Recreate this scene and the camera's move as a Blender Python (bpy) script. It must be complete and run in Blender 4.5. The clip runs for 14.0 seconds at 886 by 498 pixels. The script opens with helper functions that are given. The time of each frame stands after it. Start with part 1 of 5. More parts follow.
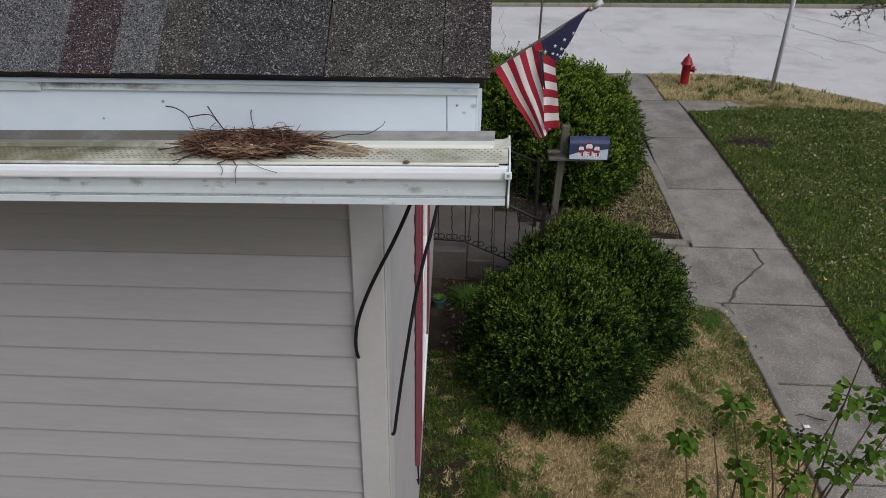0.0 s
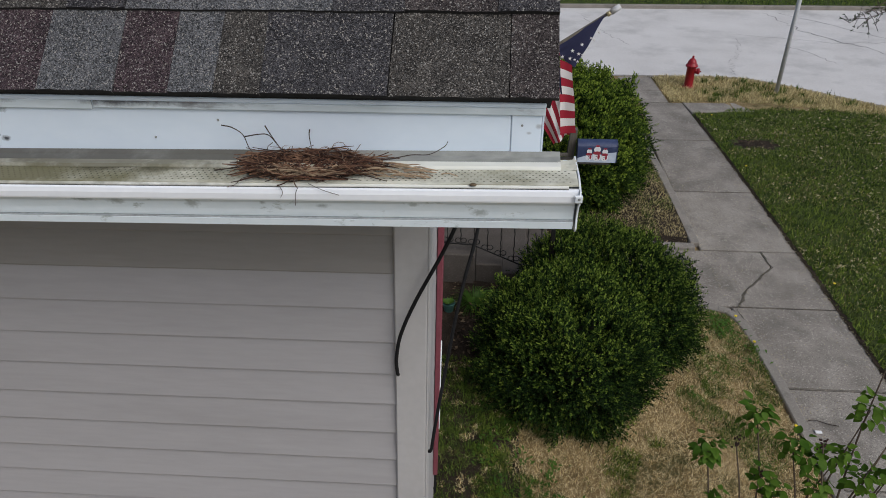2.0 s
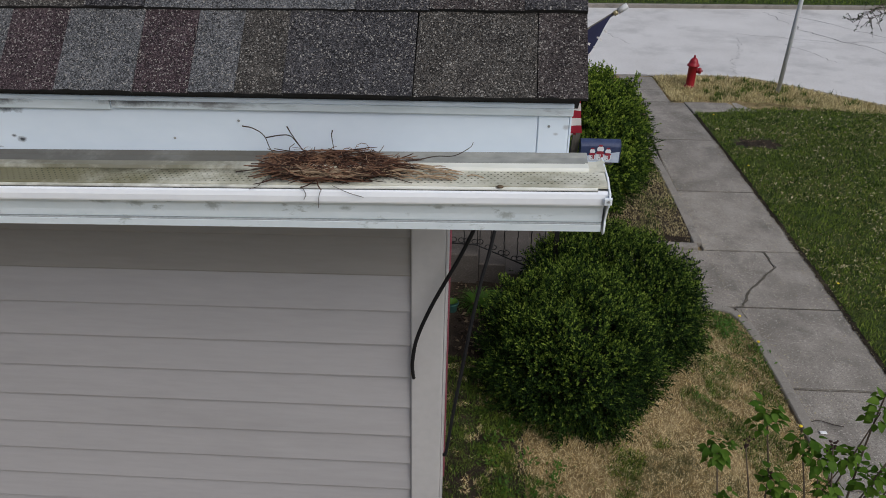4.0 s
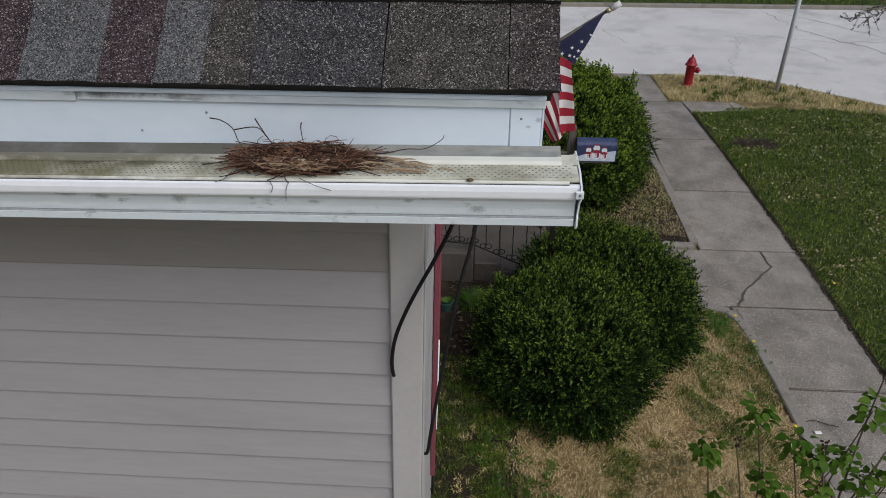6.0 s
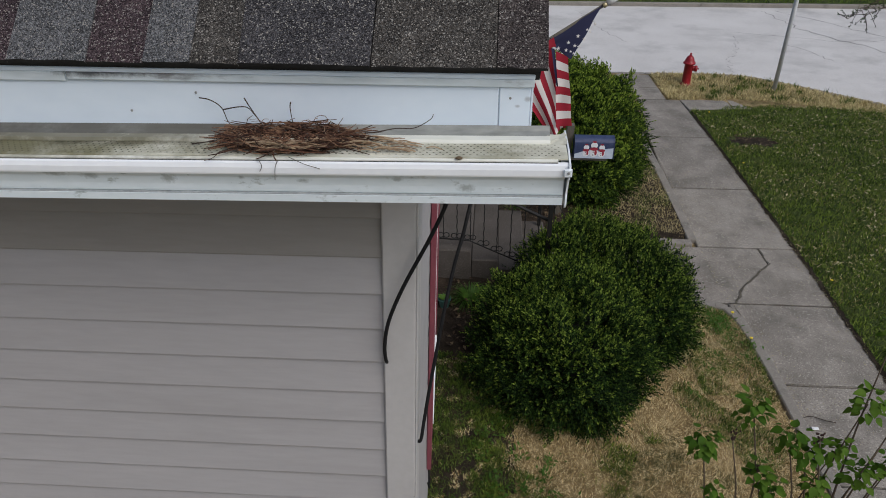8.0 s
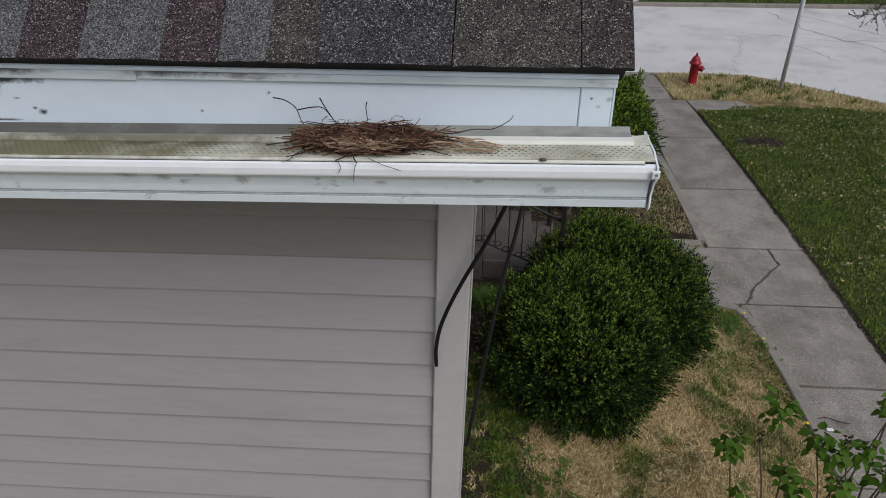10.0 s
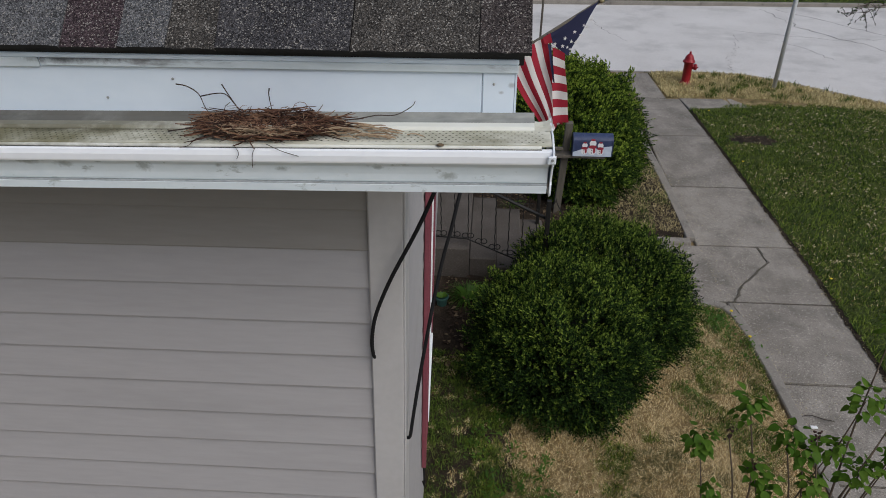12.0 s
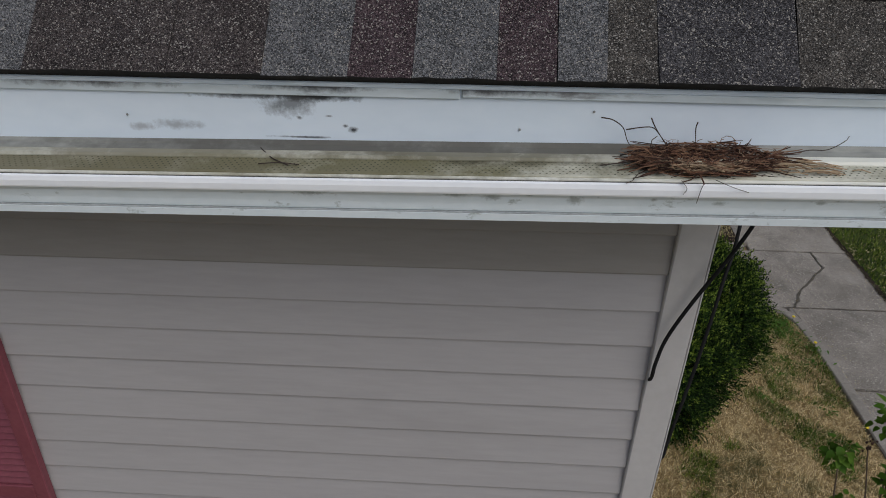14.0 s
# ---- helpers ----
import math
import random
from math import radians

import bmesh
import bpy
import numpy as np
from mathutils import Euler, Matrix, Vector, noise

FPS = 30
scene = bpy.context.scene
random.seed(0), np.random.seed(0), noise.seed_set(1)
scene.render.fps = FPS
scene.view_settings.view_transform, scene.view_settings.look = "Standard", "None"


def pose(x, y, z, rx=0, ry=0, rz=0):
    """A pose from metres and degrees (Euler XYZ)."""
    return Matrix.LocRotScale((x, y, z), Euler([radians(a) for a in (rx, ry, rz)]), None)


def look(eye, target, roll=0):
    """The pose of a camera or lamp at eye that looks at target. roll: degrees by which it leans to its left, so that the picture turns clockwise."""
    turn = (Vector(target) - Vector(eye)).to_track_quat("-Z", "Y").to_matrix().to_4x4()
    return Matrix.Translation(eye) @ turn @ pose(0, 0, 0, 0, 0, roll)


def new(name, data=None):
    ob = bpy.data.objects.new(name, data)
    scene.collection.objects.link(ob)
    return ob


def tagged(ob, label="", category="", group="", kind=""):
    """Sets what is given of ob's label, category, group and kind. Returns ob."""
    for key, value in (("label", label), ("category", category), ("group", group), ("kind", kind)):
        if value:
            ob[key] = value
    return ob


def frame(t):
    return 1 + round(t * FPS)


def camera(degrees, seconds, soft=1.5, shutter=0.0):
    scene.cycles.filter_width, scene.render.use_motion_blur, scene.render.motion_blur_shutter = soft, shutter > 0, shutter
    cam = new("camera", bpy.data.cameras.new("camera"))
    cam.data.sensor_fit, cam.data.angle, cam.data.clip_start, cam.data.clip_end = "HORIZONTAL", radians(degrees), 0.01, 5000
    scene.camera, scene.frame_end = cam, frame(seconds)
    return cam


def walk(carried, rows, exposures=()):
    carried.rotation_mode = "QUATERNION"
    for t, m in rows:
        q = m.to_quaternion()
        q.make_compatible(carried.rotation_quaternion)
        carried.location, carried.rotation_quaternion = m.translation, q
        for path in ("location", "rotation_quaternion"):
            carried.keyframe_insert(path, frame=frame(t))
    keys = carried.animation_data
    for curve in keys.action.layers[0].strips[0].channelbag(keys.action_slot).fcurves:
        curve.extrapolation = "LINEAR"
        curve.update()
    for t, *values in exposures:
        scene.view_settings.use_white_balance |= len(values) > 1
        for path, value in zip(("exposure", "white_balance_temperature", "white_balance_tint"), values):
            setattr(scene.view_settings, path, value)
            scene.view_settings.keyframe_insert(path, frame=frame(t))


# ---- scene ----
cam = camera(65.0, 14.0, soft=0.9)
PATH = [
    (0, (0.483, 0.427, 5.444), (0.349, 2.122, 4.391), -0.7),
    (0.5, (0.473, 0.435, 5.45), (0.34, 2.131, 4.398), -0.7),
    (1, (0.445, 0.439, 5.453), (0.313, 2.134, 4.399), -0.6),
    (1.5, (0.384, 0.458, 5.457), (0.252, 2.153, 4.404), -0.6),
    (2, (0.348, 0.476, 5.466), (0.219, 2.171, 4.412), -0.5),
    (2.5, (0.318, 0.492, 5.48), (0.189, 2.187, 4.426), -0.6),
    (2.7, (0.288, 0.494, 5.478), (0.159, 2.189, 4.424), -0.6),
    (4.8, (0.318, 0.499, 5.453), (0.193, 2.193, 4.397), -0.4),
    (5, (0.331, 0.503, 5.452), (0.206, 2.197, 4.396), -0.4),
    (5.5, (0.344, 0.513, 5.446), (0.219, 2.206, 4.39), -0.4),
    (6, (0.35, 0.515, 5.439), (0.225, 2.209, 4.382), -0.3),
    (6.5, (0.357, 0.519, 5.427), (0.233, 2.213, 4.37), -0.3),
    (7, (0.369, 0.495, 5.413), (0.246, 2.189, 4.357), -0.3),
    (7.2, (0.377, 0.482, 5.408), (0.254, 2.176, 4.352), -0.3),
    (9.3, (0.326, 0.521, 5.402), (0.204, 2.215, 4.345), -0.3),
    (9.5, (0.311, 0.519, 5.398), (0.189, 2.213, 4.341), -0.3),
    (10, (0.217, 0.508, 5.398), (0.097, 2.202, 4.341), -0.2),
    (10.5, (0.163, 0.494, 5.4), (0.044, 2.187, 4.342), -0.2),
    (11, (0.154, 0.453, 5.397), (0.035, 2.146, 4.339), -0.1),
    (11.5, (0.317, 0.482, 5.382), (0.196, 2.175, 4.324), -0.1),
    (12, (0.404, 0.513, 5.373), (0.28, 2.206, 4.316), -0.3),
    (12.5, (0.348, 0.496, 5.37), (0.224, 2.19, 4.313), -0.3),
    (13, (0.196, 0.486, 5.396), (0.072, 2.179, 4.339), -0.3),
    (13.5, (-0.064, 0.477, 5.412), (-0.185, 2.171, 4.356), -0.3),
    (14, (-0.411, 0.497, 5.428), (-0.529, 2.19, 4.369), -0.0),
]
walk(cam, [(t, look(eye, target, roll)) for t, eye, target, roll in PATH],
     exposures=[(0, 0.20), (2.5, 0.18), (6.5, 0.16), (10, 0.15), (11, 0.11), (12, 0.15), (13, 0.13), (13.5, 0.09), (14, -0.07)])

# ---- light ----
world = bpy.data.worlds.new("overcast_sky")
scene.world = world
world.use_nodes = True
wn = world.node_tree.nodes
sky = wn.new("ShaderNodeTexSky")
sky.sky_type = "NISHITA"
sky.sun_disc = False
sky.sun_elevation, sky.sun_rotation = radians(48), radians(134)
sky.air_density, sky.dust_density, sky.ozone_density = 1.0, 3.0, 1.0
wn["Background"].inputs[1].default_value = 0.085
world.node_tree.links.new(sky.outputs[0], wn["Background"].inputs[0])
sun = new("sun", bpy.data.lights.new("sun", "SUN"))
sun.data.energy, sun.data.angle, sun.data.color = 1.52, radians(50), (0.945, 0.965, 0.985)
sun.matrix_world = look((6.8, -3.7, 12.4), (0.5, 2.5, 3))


# ---- materials ----
def material(name, colors, rough=0.7, metal=0.0, scale=6.0, fine=60.0, bump=0.15, bump_dist=0.003, stain=None,
             stain_scale=3.0, stain_from=0.6, stain_to=0.75, island=0.0, per_object=0.0, stretch=(1, 1, 1), spec=0.4, detail=6.0):
    """Two or three colours mixed by noise in world space, stains with ragged edges, and fine relief."""
    m = bpy.data.materials.new(name)
    m.use_nodes = True
    n, l = m.node_tree.nodes, m.node_tree.links
    bsdf = n["Principled BSDF"]
    geo = n.new("ShaderNodeNewGeometry")
    mapping = n.new("ShaderNodeMapping")
    mapping.inputs["Scale"].default_value = stretch
    l.new(geo.outputs["Position"], mapping.inputs["Vector"])
    big = n.new("ShaderNodeTexNoise")
    big.inputs["Scale"].default_value, big.inputs["Detail"].default_value = scale, detail
    l.new(mapping.outputs[0], big.inputs["Vector"])
    small = n.new("ShaderNodeTexNoise")
    small.inputs["Scale"].default_value, small.inputs["Detail"].default_value = fine, 4.0
    l.new(mapping.outputs[0], small.inputs["Vector"])
    mixf = n.new("ShaderNodeMath")
    mixf.operation = "MULTIPLY_ADD"
    l.new(small.outputs["Fac"], mixf.inputs[0])
    mixf.inputs[1].default_value = 0.5
    half = n.new("ShaderNodeMath")
    half.operation = "MULTIPLY"
    l.new(big.outputs["Fac"], half.inputs[0])
    half.inputs[1].default_value = 0.5
    l.new(half.outputs[0], mixf.inputs[2])
    last = mixf.outputs[0]
    if island or per_object:
        src = geo.outputs["Random Per Island"] if island else n.new("ShaderNodeObjectInfo").outputs["Random"]
        amount = island or per_object
        off = n.new("ShaderNodeMath")
        off.operation = "MULTIPLY_ADD"
        l.new(src, off.inputs[0])
        off.inputs[1].default_value, off.inputs[2].default_value = amount, -amount / 2
        add = n.new("ShaderNodeMath")
        l.new(off.outputs[0], add.inputs[0])
        l.new(last, add.inputs[1])
        last = add.outputs[0]
    ramp = n.new("ShaderNodeValToRGB")
    el = ramp.color_ramp.elements
    spots = np.linspace(0.32, 0.68, len(colors))
    while len(el) < len(colors):
        el.new(0.5)
    for e, p, c in zip(el, spots, colors):
        e.position, e.color = float(p), (*c, 1)
    l.new(last, ramp.inputs[0])
    color = ramp.outputs[0]
    if stain:
        sn = n.new("ShaderNodeTexNoise")
        sn.inputs["Scale"].default_value, sn.inputs["Detail"].default_value, sn.inputs["Roughness"].default_value = stain_scale, 8.0, 0.65
        l.new(mapping.outputs[0], sn.inputs["Vector"])
        sr = n.new("ShaderNodeMapRange")
        sr.inputs["From Min"].default_value, sr.inputs["From Max"].default_value = stain_from, stain_to
        l.new(sn.outputs["Fac"], sr.inputs["Value"])
        mx = n.new("ShaderNodeMix")
        mx.data_type = "RGBA"
        l.new(sr.outputs[0], mx.inputs["Factor"])
        l.new(color, mx.inputs["A"])
        mx.inputs["B"].default_value = (*stain, 1)
        color = mx.outputs["Result"]
    l.new(color, bsdf.inputs["Base Color"])
    bsdf.inputs["Roughness"].default_value, bsdf.inputs["Metallic"].default_value = rough, metal
    bsdf.inputs["Specular IOR Level"].default_value = spec
    if bump:
        b = n.new("ShaderNodeBump")
        b.inputs["Strength"].default_value, b.inputs["Distance"].default_value = bump, bump_dist
        l.new(small.outputs["Fac"], b.inputs["Height"])
        l.new(b.outputs[0], bsdf.inputs["Normal"])
    return m


def grey(v, warm=0.0):
    return (v * (1 + warm), v, v * (1 - warm))


M = {}
M["siding"] = material("vinyl_siding", [(0.355, 0.341, 0.344), (0.398, 0.382, 0.387)], 0.55, scale=2.0, fine=25, bump=0.11, stretch=(0.4, 1, 3),
                       stain=(0.315, 0.302, 0.302), stain_scale=1.4, stain_from=0.55, stain_to=0.8)
# Darker taupe copy of the siding, with the eave's shade in its colour.
M["shaded_course"] = material("shaded_taupe_siding", [(0.255, 0.238, 0.224), (0.292, 0.274, 0.259)], 0.6, scale=2.0, fine=25, bump=0.11, stretch=(0.4, 1, 3),
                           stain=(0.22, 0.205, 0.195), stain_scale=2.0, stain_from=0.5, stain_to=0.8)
M["trim"] = material("vinyl_trim", [(0.43, 0.415, 0.41), (0.48, 0.465, 0.46)], 0.5, scale=2.5, fine=40, bump=0.05)
M["white_paint"] = material("white_painted_metal", [(0.66, 0.70, 0.73), (0.76, 0.80, 0.83)], 0.42, scale=4, fine=30, bump=0.04,
                            stain=(0.40, 0.42, 0.40), stain_scale=7, stain_from=0.66, stain_to=0.80, stretch=(0.6, 1, 1))
M["gutter_face"] = material("mildewed_gutter_paint", [(0.68, 0.755, 0.79), (0.78, 0.845, 0.88)], 0.45, scale=9, fine=45, bump=0.05,
                            stain=(0.22, 0.25, 0.22), stain_scale=34, stain_from=0.60, stain_to=0.74, stretch=(0.7, 1, 1.2))
M["gutter_lip"] = material("white_gutter_lip", [(0.80, 0.82, 0.85), (0.86, 0.88, 0.90)], 0.35, scale=6, fine=50, bump=0.03)
M["fascia"] = material("painted_fascia", [(0.69, 0.78, 0.87), (0.76, 0.84, 0.92)], 0.45, scale=3, fine=30, bump=0.05,
                       stain=(0.20, 0.20, 0.20), stain_scale=6, stain_from=0.68, stain_to=0.78, stretch=(0.5, 1, 1))
M["drip"] = material("weathered_drip_metal", [(0.52, 0.58, 0.60), (0.70, 0.76, 0.80)], 0.5, scale=6, fine=50, bump=0.06,
                     stain=(0.09, 0.085, 0.085), stain_scale=9, stain_from=0.58, stain_to=0.72, stretch=(0.35, 1, 1.5))
M["seam"] = material("grey_metal_seam", [(0.26, 0.285, 0.29), (0.42, 0.45, 0.46)], 0.7, scale=30, fine=120, bump=0.05)
# Near black, only for the strip that stands in for a shaded gap.
M["mould"] = material("gap_shade_black", [(0.02, 0.02, 0.02), (0.10, 0.10, 0.09)], 0.9, scale=30, fine=150, bump=0.2)
M["grime"] = material("grey_grime", [(0.16, 0.16, 0.15), (0.40, 0.41, 0.40)], 0.85, scale=25, fine=120, bump=0.1)
M["flashing"] = material("weathered_flashing", [(0.17, 0.175, 0.165), (0.33, 0.335, 0.31)], 0.6, scale=5, fine=60, bump=0.08,
                         stain=(0.12, 0.12, 0.10), stain_scale=5, stain_from=0.55, stain_to=0.7, stretch=(0.5, 1, 1))
M["guard"] = material("cream_gutter_guard", [(0.54, 0.525, 0.42), (0.75, 0.745, 0.66)], 0.6, scale=3, fine=40, bump=0.05,
                      stain=(0.18, 0.17, 0.09), stain_scale=6, stain_from=0.50, stain_to=0.72, stretch=(0.5, 1, 1))
M["guard_ridge"] = material("guard_ridge", [(0.66, 0.66, 0.58), (0.80, 0.80, 0.74)], 0.5, scale=3, fine=30, bump=0.04,
                            stain=(0.30, 0.29, 0.18), stain_scale=3, stain_from=0.5, stain_to=0.7, stretch=(0.5, 1, 1))
M["hole"] = material("dark_perforation", [(0.05, 0.05, 0.035), (0.09, 0.09, 0.06)], 0.9, bump=0)


def shingle(name, a, b, c):
    m = material(name, [a, b, c], 0.95, scale=22, fine=600, bump=1.0, bump_dist=0.003, spec=0.2, detail=8, stain=[v * 0.55 for v in b], stain_scale=11, stain_from=0.48, stain_to=0.72)
    n, l = m.node_tree.nodes, m.node_tree.links
    vor = n.new("ShaderNodeTexVoronoi")
    vor.inputs["Scale"].default_value = 560
    geo = n.new("ShaderNodeNewGeometry")
    l.new(geo.outputs["Position"], vor.inputs["Vector"])
    bw = n.new("ShaderNodeSeparateColor")
    l.new(vor.outputs["Color"], bw.inputs[0])
    rng = n.new("ShaderNodeMapRange")
    rng.inputs["From Min"].default_value, rng.inputs["From Max"].default_value = 0.60, 0.90
    rng.inputs["To Max"].default_value = 0.55
    l.new(bw.outputs[0], rng.inputs["Value"])
    mx = n.new("ShaderNodeMix")
    mx.data_type = "RGBA"
    l.new(rng.outputs[0], mx.inputs["Factor"])
    bsdf = n["Principled BSDF"]
    l.new(bsdf.inputs["Base Color"].links[0].from_socket, mx.inputs["A"])
    mx.inputs["B"].default_value = (*[min(1, v * 3.0 + 0.06) for v in b], 1)
    l.new(mx.outputs["Result"], bsdf.inputs["Base Color"])
    speckle(m, 400, 0.66, 0.86, 0.8, [v * 0.35 for v in a])
    speckle(m, 430, 0.90, 0.96, 0.85, (0.34, 0.32, 0.29))
    return m


def speckle(m, scale, lo, hi, amount, color):
    """Small stones of another colour, bared at the surface."""
    n, l = m.node_tree.nodes, m.node_tree.links
    bsdf = n["Principled BSDF"]
    vor, geo, bw, rng, mx = (n.new("ShaderNode" + k) for k in ("TexVoronoi", "NewGeometry", "SeparateColor", "MapRange", "Mix"))
    vor.inputs["Scale"].default_value = scale
    l.new(geo.outputs["Position"], vor.inputs["Vector"])
    l.new(vor.outputs["Color"], bw.inputs[0])
    rng.inputs["From Min"].default_value, rng.inputs["From Max"].default_value, rng.inputs["To Max"].default_value = lo, hi, amount
    l.new(bw.outputs[0], rng.inputs["Value"])
    mx.data_type = "RGBA"
    l.new(rng.outputs[0], mx.inputs["Factor"])
    l.new(bsdf.inputs["Base Color"].links[0].from_socket, mx.inputs["A"])
    mx.inputs["B"].default_value = (*color, 1)
    l.new(mx.outputs["Result"], bsdf.inputs["Base Color"])


M["sh_grey"] = shingle("shingle_light_grey", (0.036, 0.037, 0.039), (0.092, 0.093, 0.097), (0.20, 0.20, 0.205))
M["sh_blue"] = shingle("shingle_slate", (0.016, 0.0153, 0.0165), (0.043, 0.041, 0.044), (0.110, 0.104, 0.110))
M["sh_tan"] = shingle("shingle_tan", (0.019, 0.0172, 0.016), (0.053, 0.048, 0.043), (0.135, 0.122, 0.106))
M["sh_brown"] = shingle("shingle_brown", (0.016, 0.013, 0.013), (0.044, 0.036, 0.035), (0.105, 0.088, 0.082))
M["sh_maroon"] = shingle("shingle_maroon", (0.017, 0.0125, 0.014), (0.050, 0.034, 0.038), (0.110, 0.078, 0.084))
M["felt"] = material("dark_shingle_edge", [(0.012, 0.012, 0.012), (0.03, 0.028, 0.027)], 0.95, scale=40, fine=200)
M["shutter"] = material("maroon_shutter_paint", [(0.155, 0.036, 0.052), (0.205, 0.058, 0.075)], 0.5, scale=5, fine=60, bump=0.08,
                        stain=(0.09, 0.02, 0.03), stain_scale=9, stain_from=0.6, stain_to=0.75)
M["window_white"] = material("white_window_frame", [(0.70, 0.72, 0.73), (0.80, 0.82, 0.82)], 0.4, scale=5, fine=40, bump=0.03)
M["glass"] = material("window_glass", [(0.02, 0.025, 0.03), (0.03, 0.035, 0.04)], 0.05, bump=0, spec=0.6)
M["cable"] = material("black_cable", [(0.006, 0.006, 0.007), (0.013, 0.013, 0.014)], 0.7, scale=20, fine=100, bump=0.05, spec=0.2)
M["iron"] = material("black_wrought_iron", [(0.010, 0.010, 0.010), (0.022, 0.021, 0.020)], 0.55, 0.3, scale=15, fine=150, bump=0.2)
M["concrete"] = material("old_pavement_concrete", [(0.145, 0.129, 0.110), (0.250, 0.226, 0.197), (0.365, 0.333, 0.292)], 0.93, scale=2.2, fine=75, bump=0.35,
                         bump_dist=0.005, stain=(0.135, 0.123, 0.107), stain_scale=1.6, stain_from=0.52, stain_to=0.74, per_object=0.08, spec=0.25)
M["kerb"] = material("kerb_concrete", [(0.19, 0.172, 0.150), (0.28, 0.256, 0.225)], 0.93, scale=3, fine=70, bump=0.3, bump_dist=0.004,
                     stain=(0.12, 0.11, 0.10), stain_scale=2.5, stain_from=0.55, stain_to=0.7, spec=0.25)
M["step"] = material("porch_concrete", [(0.055, 0.047, 0.041), (0.11, 0.098, 0.088)], 0.93, scale=3, fine=70, bump=0.3, bump_dist=0.004,
                     stain=(0.08, 0.07, 0.06), stain_scale=2.0, stain_from=0.52, stain_to=0.7, spec=0.25)
M["road"] = material("pale_road_concrete", [(0.49, 0.472, 0.455), (0.575, 0.556, 0.538), (0.63, 0.612, 0.594)], 0.92, scale=0.8, fine=40, bump=0.2,
                     bump_dist=0.004, stain=(0.36, 0.35, 0.34), stain_scale=0.5, stain_from=0.5, stain_to=0.75, spec=0.2)
speckle(M["concrete"], 78, 0.93, 0.96, 0.6, (0.50, 0.465, 0.41))
speckle(M["concrete"], 120, 0.82, 0.93, 0.55, (0.085, 0.077, 0.068))
speckle(M["kerb"], 90, 0.88, 0.96, 0.5, (0.40, 0.38, 0.35))
speckle(M["step"], 110, 0.92, 0.97, 0.3, (0.22, 0.20, 0.18))
M["crack"] = material("dirt_filled_crack", [(0.06, 0.052, 0.04), (0.12, 0.108, 0.085)], 0.95, scale=20, fine=80)
M["road_crack"] = material("tarred_crack", [(0.13, 0.125, 0.12), (0.22, 0.215, 0.21)], 0.9, scale=3, fine=50)
M["earth"] = material("bare_earth", [(0.014, 0.0105, 0.008), (0.033, 0.0245, 0.018), (0.072, 0.054, 0.039)], 0.97, scale=5, fine=60, bump=0.8, bump_dist=0.02, spec=0.15)
M["bark"] = material("brown_bark", [(0.07, 0.05, 0.035), (0.14, 0.105, 0.075)], 0.9, scale=20, fine=120, bump=0.5, stretch=(1, 1, 0.3))
M["hydrant"] = material("red_hydrant_paint", [(0.22, 0.008, 0.014), (0.32, 0.014, 0.022)], 0.4, scale=8, fine=60, bump=0.1,
                        stain=(0.16, 0.015, 0.015), stain_scale=9, stain_from=0.6, stain_to=0.75)
M["galvanised"] = material("galvanised_steel", [(0.46, 0.47, 0.48), (0.56, 0.57, 0.58)], 0.6, 0.0, scale=12, fine=70, bump=0.08)
M["weathered_wood"] = material("weathered_wood", [(0.075, 0.068, 0.055), (0.14, 0.125, 0.105)], 0.9, scale=6, fine=60, bump=0.5, stretch=(6, 6, 0.5))
M["twig"] = material("nest_twigs", [(0.030, 0.013, 0.008), (0.10, 0.042, 0.024), (0.24, 0.135, 0.080)], 0.85, scale=30, fine=200, bump=0.2, island=0.5)
M["straw"] = material("pale_nest_straw", [(0.24, 0.165, 0.105), (0.42, 0.31, 0.20)], 0.85, scale=30, fine=200, bump=0.2, island=0.5)
M["dark_twig"] = material("dark_dry_twig", [(0.028, 0.020, 0.016), (0.07, 0.05, 0.04)], 0.85, scale=30, fine=200, bump=0.2)
M["brass"] = material("brass_pole_ferrule", [(0.42, 0.36, 0.20), (0.52, 0.46, 0.30)], 0.4, 0.6, scale=20, fine=90, bump=0.05)
M["red_cloth"] = material("red_flag_cloth", [(0.27, 0.010, 0.026), (0.36, 0.016, 0.036)], 0.8, scale=5, fine=300, bump=0.1)
M["white_cloth"] = material("white_flag_cloth", [(0.62, 0.60, 0.59), (0.74, 0.72, 0.71)], 0.8, scale=5, fine=300, bump=0.1)
M["blue_cloth"] = material("navy_flag_cloth", [(0.012, 0.014, 0.045), (0.022, 0.025, 0.07)], 0.8, scale=5, fine=300, bump=0.1)
M["white_plastic"] = material("white_scrap", [(0.7, 0.7, 0.7), (0.8, 0.8, 0.8)], 0.5, bump=0)
M["yellow"] = material("dandelion_yellow", [(0.65, 0.48, 0.02), (0.8, 0.6, 0.04)], 0.7, bump=0)


